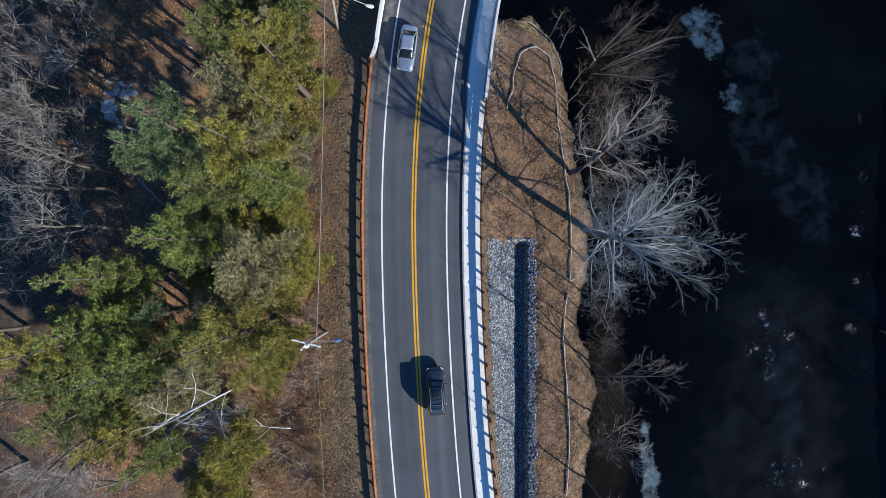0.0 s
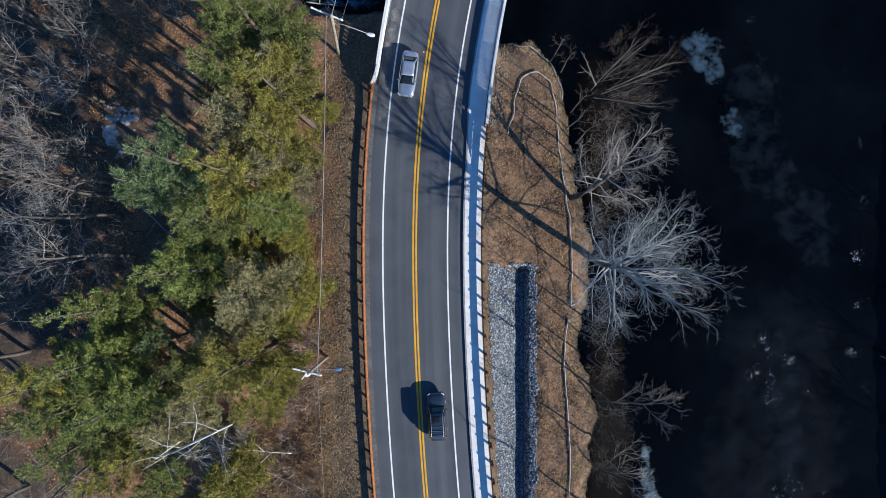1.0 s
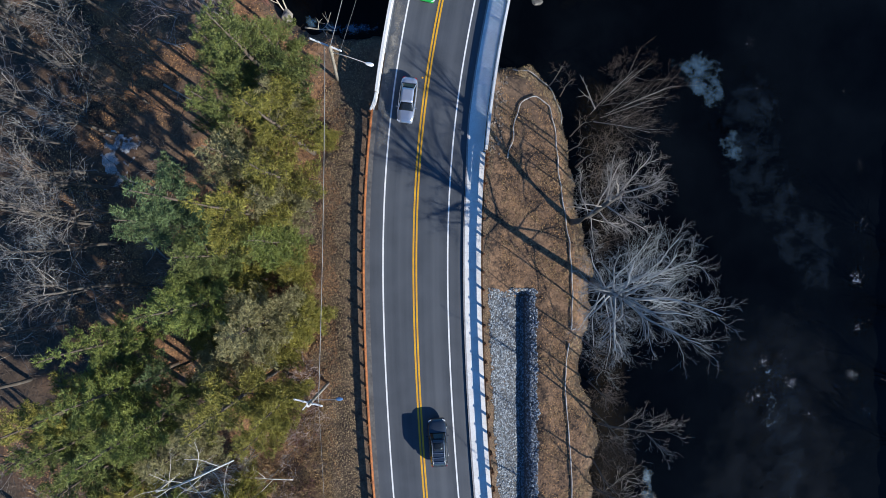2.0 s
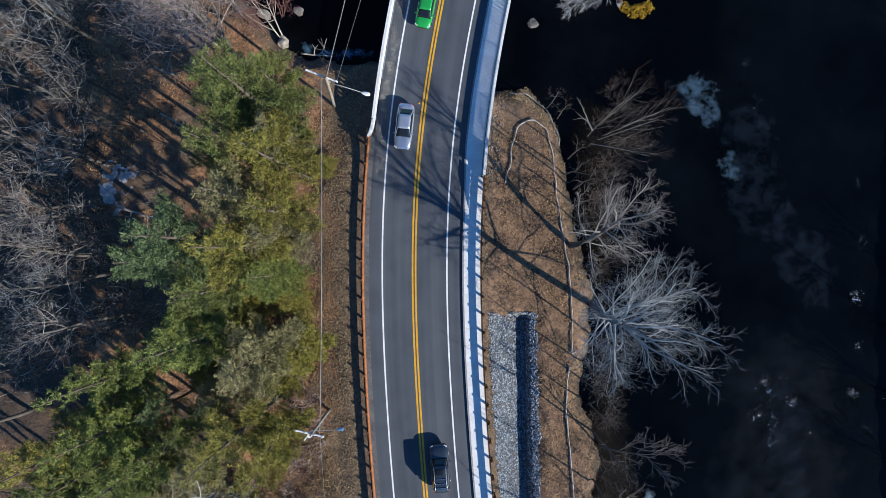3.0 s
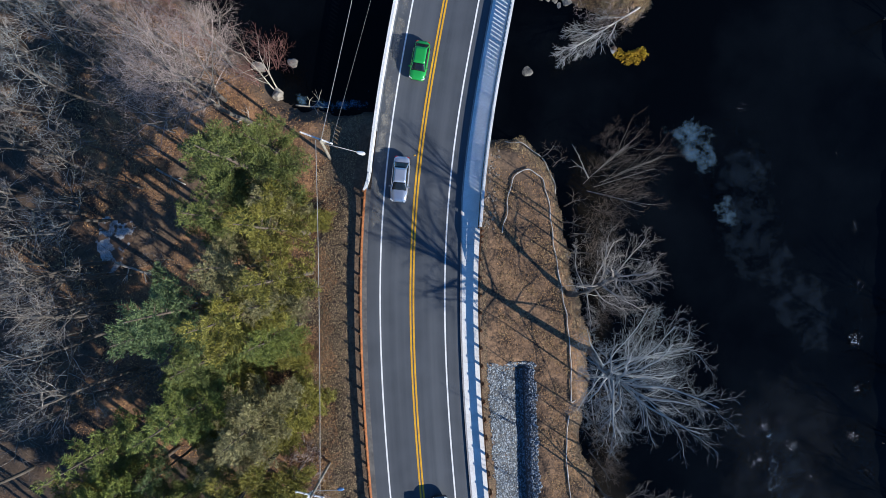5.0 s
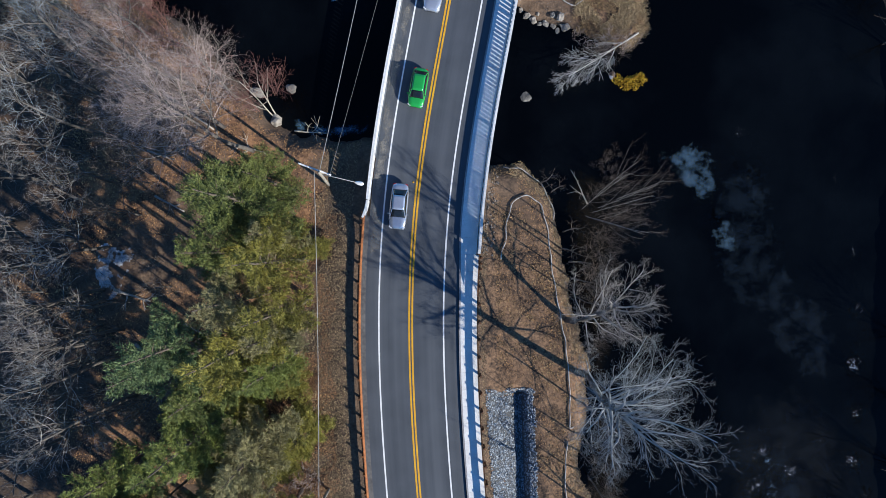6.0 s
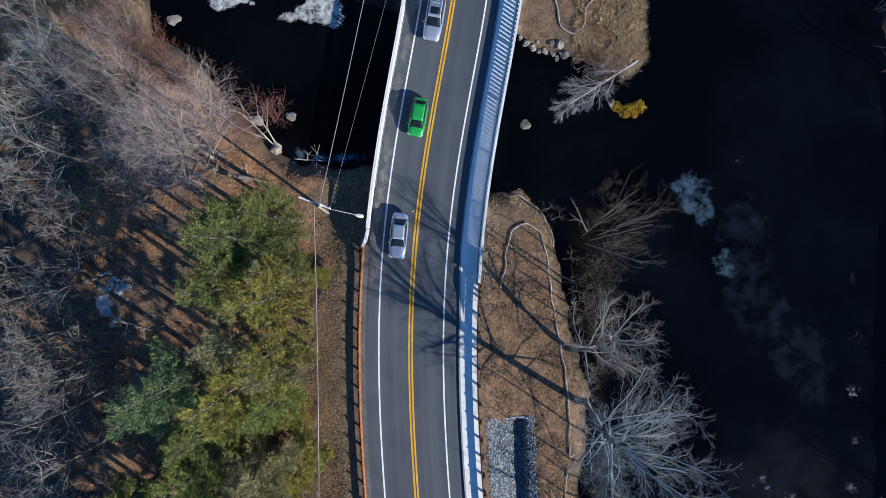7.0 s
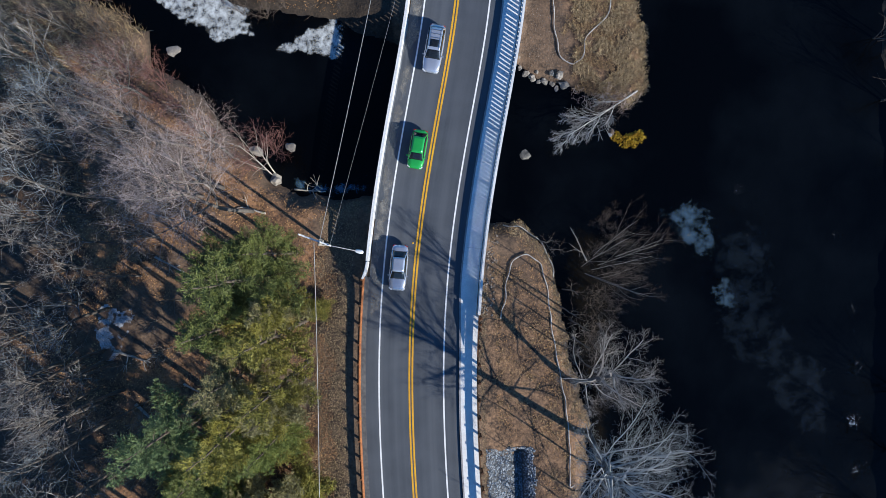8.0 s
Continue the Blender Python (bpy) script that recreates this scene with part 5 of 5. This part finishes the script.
def sock(points, label):
    """A round pale tube of fabric lying on the ground along a line."""
    pts = []
    for (ax, ay), (bx, by) in zip(points, points[1:]):
        for k in range(6):
            u = k / 6
            x, y = ax + (bx - ax) * u, ay + (by - ay) * u
            pts.append(put(x + 0.12 * math.sin(y * 2.3 + x), y + 0.1 * math.sin(x * 2.9)) + Vector((0, 0, 0.13)))
    for _ in range(2):
        pts = [pts[0]] + [(a + b * 2 + c) / 4 for a, b, c in zip(pts, pts[1:], pts[2:])] + [pts[-1]]
    return tagged(link_mesh("filter_sock", *tubes([(pts, [0.062 + 0.016 * math.sin(i * 1.7) for i in range(len(pts))], 8)]), SOCK, smooth=True), label, "filter sock", "filter socks on the banks")


def build_socks():
    words = "pale grey fabric filter sock lying on the bank"
    sock(((7.4, 24.4), (9.2, 24.2), (11.0, 22.9), (11.9, 22.0), (12.6, 20.0), (12.8, 18.4)), words)
    sock(((6.6, 14.6), (7.2, 16.3), (7.5, 18.9), (8.3, 20.8), (9.8, 21.3), (11.2, 20.1), (11.8, 17.2), (11.9, 14.3), (12.4, 10.5), (12.9, 7.0), (13.2, 4.6), (13.4, 0.6), (13.2, -3.4), (13.8, -3.2)), words)
    sock(((13.7, 56), (13.75, 48.4), (13.72, 44.9), (14.2, 42.2), (15.6, 41.0), (16.6, 41.8), (17.0, 44.1), (19.4, 46.1), (20.0, 48.2), (20.2, 56)), words)
    sock(((12.9, -4.6), (12.5, -9), (12.9, -14), (13.2, -19), (12.9, -27)), words)


def sheet(name, outline, z, material, label, category, seed, step=0.3, edge=1.5):
    """An irregular flat patch: soft-edged by its own rim weight."""
    poly = tuple(outline)
    xs, ys = [p[0] for p in poly], [p[1] for p in poly]
    gx, gy = np.arange(min(xs) - 1, max(xs) + 1 + step, step), np.arange(min(ys) - 1, max(ys) + 1 + step, step)
    X, Y = np.meshgrid(gx, gy)
    D = inside_by(X, Y, poly) + 0.5 * wobble(X, Y, 1.2, seed)
    index = np.arange(X.size).reshape(X.shape)
    faces = np.stack([index[:-1, :-1], index[:-1, 1:], index[1:, 1:], index[1:, :-1]], -1).reshape(-1, 4)
    inside = (D > -0.4).reshape(-1)
    faces = [f for f in faces.tolist() if all(inside[q] for q in f)]
    if callable(z):
        Z = z(X, Y)
    else:
        Z = X * 0 + z + 0.02 * wobble(X, Y, 0.8, seed)
    ob = link_mesh(name, np.stack([X, Y, Z], -1).reshape(-1, 3), faces, material, smooth=True)
    rim = np.clip(1 - (D + 0.4) / edge, 0, 1).reshape(-1)
    ob.data.attributes.new("rim", "FLOAT", "POINT").data.foreach_set("value", rim.astype(np.float32))
    return tagged(ob, label, category, kind="structure")


def build_foam():
    ys = [6 + 2 * k for k in range(26)]
    sheet("road_dust", [beside(-4.75, y).xy for y in ys] + [beside(-3.3 - 0.9 * (y < 16), y).xy for y in reversed(ys)], lambda x, y: x * 0 + 0.006 - 0.2 * (offset_of(x, y) < -4.68), DUST, "pale dirt gathered along the road's edge", "dirt", 53, 0.3, 0.9)
    w = WATER_Z + 0.035
    sheet("rapids", ((-34, 54), (-31.0, 50.4), (-25.8, 46.8), (-22, 44.6), (-17.8, 45.4), (-18.0, 50.5), (-24, 54)), w, FOAM, "white water tumbling over a ledge", "rapids", 1)
    sheet("rapids", ((-16.9, 44.2), (-13.6, 42.8), (-9.0, 42.2), (-7.2, 45.6), (-9.6, 48.0), (-13, 47.2)), w, FOAM, "white water beside the bridge", "rapids", 2)
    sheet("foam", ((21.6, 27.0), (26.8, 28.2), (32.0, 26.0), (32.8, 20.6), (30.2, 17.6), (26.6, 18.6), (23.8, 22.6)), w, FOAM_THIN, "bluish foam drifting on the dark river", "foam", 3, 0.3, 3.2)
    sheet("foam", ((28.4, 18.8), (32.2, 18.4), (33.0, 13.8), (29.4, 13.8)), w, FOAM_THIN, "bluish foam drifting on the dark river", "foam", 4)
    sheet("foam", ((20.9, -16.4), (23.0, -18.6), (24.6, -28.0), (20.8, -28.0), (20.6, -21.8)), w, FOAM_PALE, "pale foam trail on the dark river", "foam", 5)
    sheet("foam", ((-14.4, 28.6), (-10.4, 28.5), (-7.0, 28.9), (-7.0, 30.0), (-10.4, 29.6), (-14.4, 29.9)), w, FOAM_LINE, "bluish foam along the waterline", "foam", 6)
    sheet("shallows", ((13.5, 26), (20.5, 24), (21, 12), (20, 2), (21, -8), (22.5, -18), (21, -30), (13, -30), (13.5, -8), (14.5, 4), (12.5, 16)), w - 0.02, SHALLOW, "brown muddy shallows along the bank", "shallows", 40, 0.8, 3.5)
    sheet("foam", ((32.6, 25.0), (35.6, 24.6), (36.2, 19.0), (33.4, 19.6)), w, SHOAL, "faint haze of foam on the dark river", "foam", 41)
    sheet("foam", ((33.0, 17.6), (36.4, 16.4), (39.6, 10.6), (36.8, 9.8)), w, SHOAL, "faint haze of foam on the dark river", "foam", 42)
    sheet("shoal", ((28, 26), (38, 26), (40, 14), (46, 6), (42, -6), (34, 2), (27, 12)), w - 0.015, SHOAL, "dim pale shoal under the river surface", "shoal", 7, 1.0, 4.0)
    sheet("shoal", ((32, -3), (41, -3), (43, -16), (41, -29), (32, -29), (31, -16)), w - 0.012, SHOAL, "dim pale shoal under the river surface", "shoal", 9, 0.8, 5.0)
    # three stretches of water with bluish shimmer painted on
    sheet("ripples", ((33.0, -5), (36.6, -7), (37.4, -13), (35.0, -17), (32.6, -14), (33.6, -10)), w, BLUE_GLINT, "bluish glints painted on the dark river", "ripples", 46, 0.5, 2.0)
    sheet("ripples", ((33.6, -21), (38.6, -22), (40.0, -27), (34, -27)), w, BLUE_GLINT, "bluish glints painted on the dark river", "ripples", 47, 0.5, 2.0)
    sheet("ripples", ((43.6, 22), (46, 22), (46, -14), (44, -14)), w, BLUE_GLINT, "bluish glints painted on the dark river", "ripples", 48, 0.5, 2.4)
    # added sheet that lifts the southern river's brightness; no shoal lies here
    sheet("shoal", ((25, 2), (30, -1), (35, 3), (40, 2), (46, -3), (47, -34), (25, -34), (23, -22), (26.5, -12)), w - 0.018, RIVER_TINT, "broad bluish tint added to brighten the dark river", "shoal", 52, 0.8, 6.0)
    sheet("shoal", ((28.0, -2), (30.2, -3), (29.6, -16), (28.2, -15)), w, SHOAL, "dim pale shoal under the river surface", "shoal", 49, 0.5, 2.0)
    # small sheets of painted glints scattered over the water
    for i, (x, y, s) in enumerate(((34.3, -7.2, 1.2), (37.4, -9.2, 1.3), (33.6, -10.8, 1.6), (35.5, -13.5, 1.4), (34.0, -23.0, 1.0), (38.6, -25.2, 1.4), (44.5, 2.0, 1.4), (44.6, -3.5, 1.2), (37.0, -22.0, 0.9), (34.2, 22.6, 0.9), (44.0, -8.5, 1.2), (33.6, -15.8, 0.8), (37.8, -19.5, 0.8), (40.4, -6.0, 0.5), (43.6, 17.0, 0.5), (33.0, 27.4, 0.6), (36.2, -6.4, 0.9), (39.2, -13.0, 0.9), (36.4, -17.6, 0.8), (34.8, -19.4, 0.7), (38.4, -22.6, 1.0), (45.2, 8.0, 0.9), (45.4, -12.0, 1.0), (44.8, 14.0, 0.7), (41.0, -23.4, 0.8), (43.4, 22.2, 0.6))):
        sheet("ripples", ((x - s, y - s * 0.7), (x + s * 0.3, y - s), (x + s, y), (x + s * 0.2, y + s), (x - s * 0.8, y + s * 0.6)), w, GLINT, "white glints painted on the dark river", "ripples", 10 + i, 0.3)
    sheet("snow_patch", ((-34.8, 17.2), (-32.0, 17.0), (-32.8, 12.9), (-34.6, 12.2)), lambda x, y: ground_z(x, y) + 0.06, SNOW, "patch of old snow left in the woods", "snow", 30, 0.15)


# ---------------------------------------------------------------- poles, lamps and cables
def build_poles():
    foot, head = put(-11.1, 23.1, 0.4), Vector((-9.85, 23.05, 9.3))
    one = thing("utility_pole", "weathered wooden utility pole with a white crossarm and a street lamp", "utility pole")
    link_mesh("pole", *tubes([([foot.lerp(head, k / 4) for k in range(5)], [0.17, 0.16, 0.15, 0.14, 0.13], 12)]), POLE_WOOD, one, smooth=True)
    arm = box(3.1, 0.14, 0.14, (0, 0, 0), 0.015)
    bm_mesh("crossarm", arm, PALE_PAINT, one, "white crossarm").matrix_basis = Matrix.Translation((-10.4, 23.45, 8.4)) @ Matrix.Rotation(radians(-22), 4, "Z")
    for k in (-1.4, -0.6, 0.55, 1.4):
        bm = bmesh.new()
        bmesh.ops.create_cone(bm, segments=10, radius1=0.07, radius2=0.045, depth=0.2, cap_ends=True)
        bm_mesh("insulator", bm, PALE_PAINT, one).matrix_basis = Matrix.Translation((-10.4, 23.45, 8.62)) @ Matrix.Rotation(radians(-22), 4, "Z") @ Matrix.Translation((k, 0, 0))
    link_mesh("lamp_arm", *tubes([([Vector((-9.9, 23.05, 7.6)), Vector((-8.8, 22.8, 7.4)), Vector((-7.0, 22.33, 6.75))], [0.045, 0.04, 0.035], 8)]), WIRE, one, smooth=True)
    bm = bmesh.new()
    bmesh.ops.create_uvsphere(bm, u_segments=16, v_segments=10, radius=1)
    for v in bm.verts:
        v.co = Vector((v.co.x * 0.44 * (1 - 0.25 * v.co.x), v.co.y * 0.19, v.co.z * 0.12 if v.co.z > 0 else v.co.z * 0.07))
    bm_mesh("lamp_head", bm, PALE_PAINT, one, "pale cobra-head lamp", True).matrix_basis = Matrix.Translation((-6.65, 22.24, 6.65)) @ Matrix.Rotation(radians(-14), 4, "Z")
    bm = bmesh.new()
    bmesh.ops.create_cone(bm, segments=14, radius1=0.2, radius2=0.2, depth=0.7, cap_ends=True)
    bm_mesh("transformer", bm, POLE_WOOD, one).matrix_basis = Matrix.Translation((-10.15, 23.35, 6.9))
    foot, head = put(-12.1, -8.6, 0.4), Vector((-12.1, -8.5, 8.2))
    two = thing("utility_pole", "wooden utility pole with a pale crossarm above the roadside slope", "utility pole")
    link_mesh("pole", *tubes([([foot.lerp(head, k / 4) for k in range(5)], [0.16, 0.15, 0.14, 0.13, 0.12], 12)]), POLE_WOOD, two, smooth=True)
    bm_mesh("crossarm", box(2.7, 0.13, 0.13, (0, 0, 0), 0.015), PALE_PAINT, two, "white crossarm").matrix_basis = Matrix.Translation((-12.3, -8.45, 7.7)) @ Matrix.Rotation(radians(-14), 4, "Z")
    bm_mesh("brace", box(1.2, 0.09, 0.09, (0, 0, 0), 0.01), PALE_PAINT, two).matrix_basis = Matrix.Translation((-12.5, -8.75, 7.3)) @ Matrix.Rotation(radians(50), 4, "Z")
    for k in (-1.2, -0.4, 0.5, 1.2):
        bm = bmesh.new()
        bmesh.ops.create_cone(bm, segments=10, radius1=0.07, radius2=0.045, depth=0.2, cap_ends=True)
        bm_mesh("insulator", bm, PALE_PAINT, two).matrix_basis = Matrix.Translation((-12.3, -8.45, 7.92)) @ Matrix.Rotation(radians(-14), 4, "Z") @ Matrix.Translation((k, 0, 0))
    bm = bmesh.new()
    bmesh.ops.create_cone(bm, segments=14, radius1=0.22, radius2=0.2, depth=0.55, cap_ends=True)
    bm_mesh("transformer", bm, PALE_PAINT, two, "white transformer can").matrix_basis = Matrix.Translation((-12.45, -8.85, 6.9))
    bm_mesh("lamp_arm", box(2.2, 0.06, 0.06, (0, 0, 0), 0.01), WIRE, two).matrix_basis = Matrix.Translation((-10.9, -8.35, 7.2))
    bm = bmesh.new()
    bmesh.ops.create_uvsphere(bm, u_segments=14, v_segments=8, radius=1)
    for v in bm.verts:
        v.co = Vector((v.co.x * 0.34, v.co.y * 0.17, v.co.z * 0.1))
    bm_mesh("lamp_head", bm, BLUE_GREY, two, "blue-grey lamp head", True).matrix_basis = Matrix.Translation((-9.6, -8.3, 7.2))
    cable = ((-10.4, 23.2, 8.75), (-11.3, -8.3, 8.1)), ((-11.3, -8.3, 8.1), (-9.6, -45, 9)), ((-9.9, 23.3, 8.75), (0.2, 63, 9.5)), ((-9.0, 22.9, 8.75), (3.4, 63, 9.5))
    for k, (a, b) in enumerate(cable):
        a, b = Vector(a), Vector(b)
        pts = [a.lerp(b, i / 14) - Vector((0, 0, 2.4 * (i / 14) * (1 - i / 14))) for i in range(15)]
        r = 0.030 if k in (0, 2) else 0.011
        tagged(link_mesh("power_line", *tubes([(pts, [r] * 15, 5)]), WIRE), "thin grey overhead cable between the poles", "cable", "overhead cables")


# ---------------------------------------------------------------- vehicles
def loft(rings, close=True):
    verts, faces, n = [], [], len(rings[0])
    for r in rings:
        verts += r
    for i in range(len(rings) - 1):
        for k in range(n):
            j = (k + 1) % n
            faces.append((i * n + k, i * n + j, (i + 1) * n + j, (i + 1) * n + k))
    faces.append(tuple(range(n - 1, -1, -1)))
    faces.append(tuple((len(rings) - 1) * n + k for k in range(n)))
    return verts, faces


def panel(corners, lift, inset, rows=4):
    """A slightly bowed sheet between four corners, standing a little proud."""
    a, b, c, d = (Vector(v) for v in corners)
    mid = (a + b + c + d) / 4
    a, b, c, d = (v.lerp(mid, inset) for v in (a, b, c, d))
    up = (b - a).cross(d - a).normalized() * lift
    verts, faces = [], []
    for i in range(rows + 1):
        for k in range(rows + 1):
            u, v = k / rows, i / rows
            p = a.lerp(b, u).lerp(d.lerp(c, u), v)
            verts.append(p + up * (1 + 1.2 * (1 - (2 * u - 1) ** 2)))
    w = rows + 1
    for i in range(rows):
        for k in range(rows):
            faces.append((i * w + k, i * w + k + 1, (i + 1) * w + k + 1, (i + 1) * w + k))
    n = len(verts)
    verts += [v - up * 2 for v in verts[:n]]
    faces += [tuple(n + q for q in reversed(f)) for f in faces[:]]
    rim = [k for k in range(w)] + [i * w + rows for i in range(1, w)] + [rows * w + k for k in range(rows - 1, -1, -1)] + [i * w for i in range(rows - 1, 0, -1)]
    for q in range(len(rim)):
        e = rim[(q + 1) % len(rim)]
        faces.append((rim[q], n + rim[q], n + e, e))
    return verts, faces


def car(name, label, paint, m, length, width, height, cabin, tail, rack=False):
    """A car that points along +y: body, roof, glass, wheels, mirrors and lamps. cabin: rear foot, rear roof, front roof, front foot along y; tail: deck height."""
    ob = thing(name, label, "car", m=m)
    half = width / 2
    belt = height * 0.62
    rings = []
    for i in range(15):
        u = -1 + 2 * i / 14
        y = u * length / 2
        squeeze = 1 - 0.20 * abs(u) ** 5 - 0.03 * abs(u) ** 2
        w = half * squeeze
        if y < cabin[0]:
            top = tail
        elif y > cabin[3]:
            f = (y - cabin[3]) / (length / 2 - cabin[3])
            top = belt * (1.0 - 0.04 * f - 0.24 * f ** 3)
        else:
            top = belt
        top -= 0.12 * max(0, abs(u) - 0.93) / 0.07 * (u < 0)
        low = 0.24 + 0.12 * abs(u) ** 6
        rings.append([Vector(v) for v in ((-w * 0.86, y, low), (-w * 0.98, y, low + 0.14), (-w, y, (low + top) * 0.55), (-w * 0.95, y, top - 0.10), (-w * 0.84, y, top - 0.015), (-w * 0.4, y, top + 0.02),
                                          (w * 0.4, y, top + 0.02), (w * 0.84, y, top - 0.015), (w * 0.95, y, top - 0.10), (w, y, (low + top) * 0.55), (w * 0.98, y, low + 0.14), (w * 0.86, y, low))])
    link_mesh("body", *loft(rings), paint, ob, smooth=True)
    bw, rw = half * 0.88, half * 0.68
    y0, y1, y2, y3 = cabin
    zb, zr = belt - 0.03, height - 0.05
    rl, rr, fl, fr = (-bw, y0, zb), (bw, y0, zb), (-bw, y3, zb), (bw, y3, zb)
    trl, trr, tfl, tfr = (-rw, y1, zr), (rw, y1, zr), (-rw, y2, zr + 0.01), (rw, y2, zr + 0.01)
    link_mesh("cabin_frame", [rl, rr, fr, fl, trl, trr, tfr, tfl], [(0, 1, 5, 4), (1, 2, 6, 5), (2, 3, 7, 6), (3, 0, 4, 7), (4, 5, 6, 7), (3, 2, 1, 0)], paint, ob)
    link_mesh("rear_window", *panel((rl, rr, trr, trl), 0.008, 0.10), GLASS, ob, smooth=True)
    link_mesh("windscreen", *panel((fr, fl, tfl, tfr), 0.008, 0.07), GLASS, ob, smooth=True)
    link_mesh("side_window", *panel((rr, fr, tfr, trr), 0.008, 0.11), GLASS, ob, smooth=True)
    link_mesh("side_window", *panel((fl, rl, trl, tfl), 0.008, 0.11), GLASS, ob, smooth=True)
    link_mesh("roof", *panel((trl, trr, tfr, tfl), 0.022, -0.02, 6), paint, ob, smooth=True)
    if rack:
        for s in (-1, 1):
            link_mesh("roof_rail", *tubes([([Vector((s * rw * 0.9, y1 + (y2 - y1) * t, zr + 0.10 - 0.06 * abs(2 * t - 1) ** 6)) for t in (0, 0.1, 0.5, 0.9, 1)], [0.022] * 5, 6)]), ALLOY, ob, smooth=True)
        for t in (0.12, 0.3, 0.48):
            bm_mesh("cross_bar", box(rw * 1.8, 0.05, 0.04, (0, y1 + (y2 - y1) * t, zr + 0.075), 0.008), ALLOY, ob)
        link_mesh("sunroof", *panel(((-rw * 0.7, y2 - 1.0, zr + 0.05), (rw * 0.7, y2 - 1.0, zr + 0.05), (rw * 0.7, y2 - 0.25, zr + 0.05), (-rw * 0.7, y2 - 0.25, zr + 0.05)), 0.01, 0), GLASS, ob, smooth=True)
    for sx in (-1, 1):
        bm_mesh("door_mirror", box(0.22, 0.11, 0.14, (sx * (half + 0.06), y3 - 0.35, belt - 0.02), 0.03), paint, ob)
        bm_mesh("headlight", box(0.36, 0.22, 0.12, (0, 0, 0), 0.03, Matrix.Rotation(-sx * 0.5, 4, "Z")), LENS, ob).matrix_basis = Matrix.Translation((sx * half * 0.70, length / 2 - 0.20, belt * 0.66))
        bm_mesh("tail_light", box(0.30, 0.12, 0.16, (0, 0, 0), 0.02, Matrix.Rotation(sx * 0.3, 4, "Z")), RED_LENS, ob).matrix_basis = Matrix.Translation((sx * half * 0.66, -length / 2 + 0.08, tail * 0.72))
        for sy in (-1, 1):
            bm = bmesh.new()
            bmesh.ops.create_cone(bm, segments=24, radius1=0.33, radius2=0.33, depth=0.22, cap_ends=True)
            bmesh.ops.bevel(bm, geom=[e for e in bm.edges if abs(e.verts[0].co.z - e.verts[1].co.z) < 0.01], offset=0.03, segments=2, affect="EDGES")
            bm.transform(Matrix.Rotation(math.pi / 2, 4, "Y"))
            wheel = bm_mesh("wheel", bm, TYRE, ob, smooth=False)
            wheel.matrix_basis = Matrix.Translation((sx * (half - 0.12), sy * length * 0.29, 0.335))
            bm = bmesh.new()
            bmesh.ops.create_cone(bm, segments=20, radius1=0.21, radius2=0.19, depth=0.03, cap_ends=True)
            bm.transform(Matrix.Rotation(math.pi / 2, 4, "Y"))
            bm_mesh("rim", bm, ALLOY, wheel).matrix_basis = Matrix.Translation((sx * 0.112, 0, 0))
    bm_mesh("number_plate", box(0.5, 0.02, 0.13, (0, -length / 2 - 0.01, tail * 0.55), 0.004), PALE_PAINT, ob)
    bm_mesh("grille", box(width * 0.5, 0.03, 0.14, (0, length / 2 - 0.01, belt * 0.42), 0.01), BLACK_TRIM, ob)
    return ob


def build_cars():
    dark = paint_material("dark_slate_paint", (0.045, 0.060, 0.085), 0.5)
    silver = paint_material("silver_blue_paint", (0.50, 0.54, 0.62), 0.6)
    green = paint_material("bright_green_paint", (0.02, 0.36, 0.07), 0.2)
    back = Matrix.Rotation(math.pi, 4, "Z")
    car("sport_utility_car", "dark slate grey sport utility car with roof rack on the asphalt", dark, road_pose(1.72, -14.5, 0.004), 4.85, 1.95, 1.75, (-2.25, -1.95, 0.55, 1.15), 1.06, True)
    car("saloon_car", "pale silver-blue saloon car on the asphalt", silver, road_pose(-1.72, 20.2, 0.004) @ back, 4.65, 1.82, 1.45, (-1.75, -1.05, 0.35, 1.15), 0.93)
    car("small_car", "bright green small car on the asphalt", green, road_pose(-1.40, 32.1, 0.004) @ back, 3.95, 1.75, 1.48, (-1.7, -1.15, 0.45, 1.15), 0.96)
    car("estate_car", "silver-grey estate car on the asphalt", silver, road_pose(-1.55, 42.2, 0.004) @ back, 4.9, 1.88, 1.60, (-2.15, -1.85, 0.35, 1.15), 1.0, True)


# ---------------------------------------------------------------- build
build_ground()
build_water()
build_road()
build_bridge()
build_guard_rail("guard_rail", -5.16, -60, 19.4, -0.06, "rust-brown weathering-steel guard rail beside the road", 1, 2.4, RUST)
build_guard_rail("guard_rail", 6.84, -60, 15.9, 0.12, "dark rusty weathering-steel guard rail behind the pavement", -1, 1.0, RUST_DARK)
build_cars()
build_markers()
build_poles()
build_bank_trees()
build_pines()
build_bare_woods()
build_boulders()
build_logs()
build_foam()
build_socks()
build_stones()
build_ground_cover()
build_pavement()
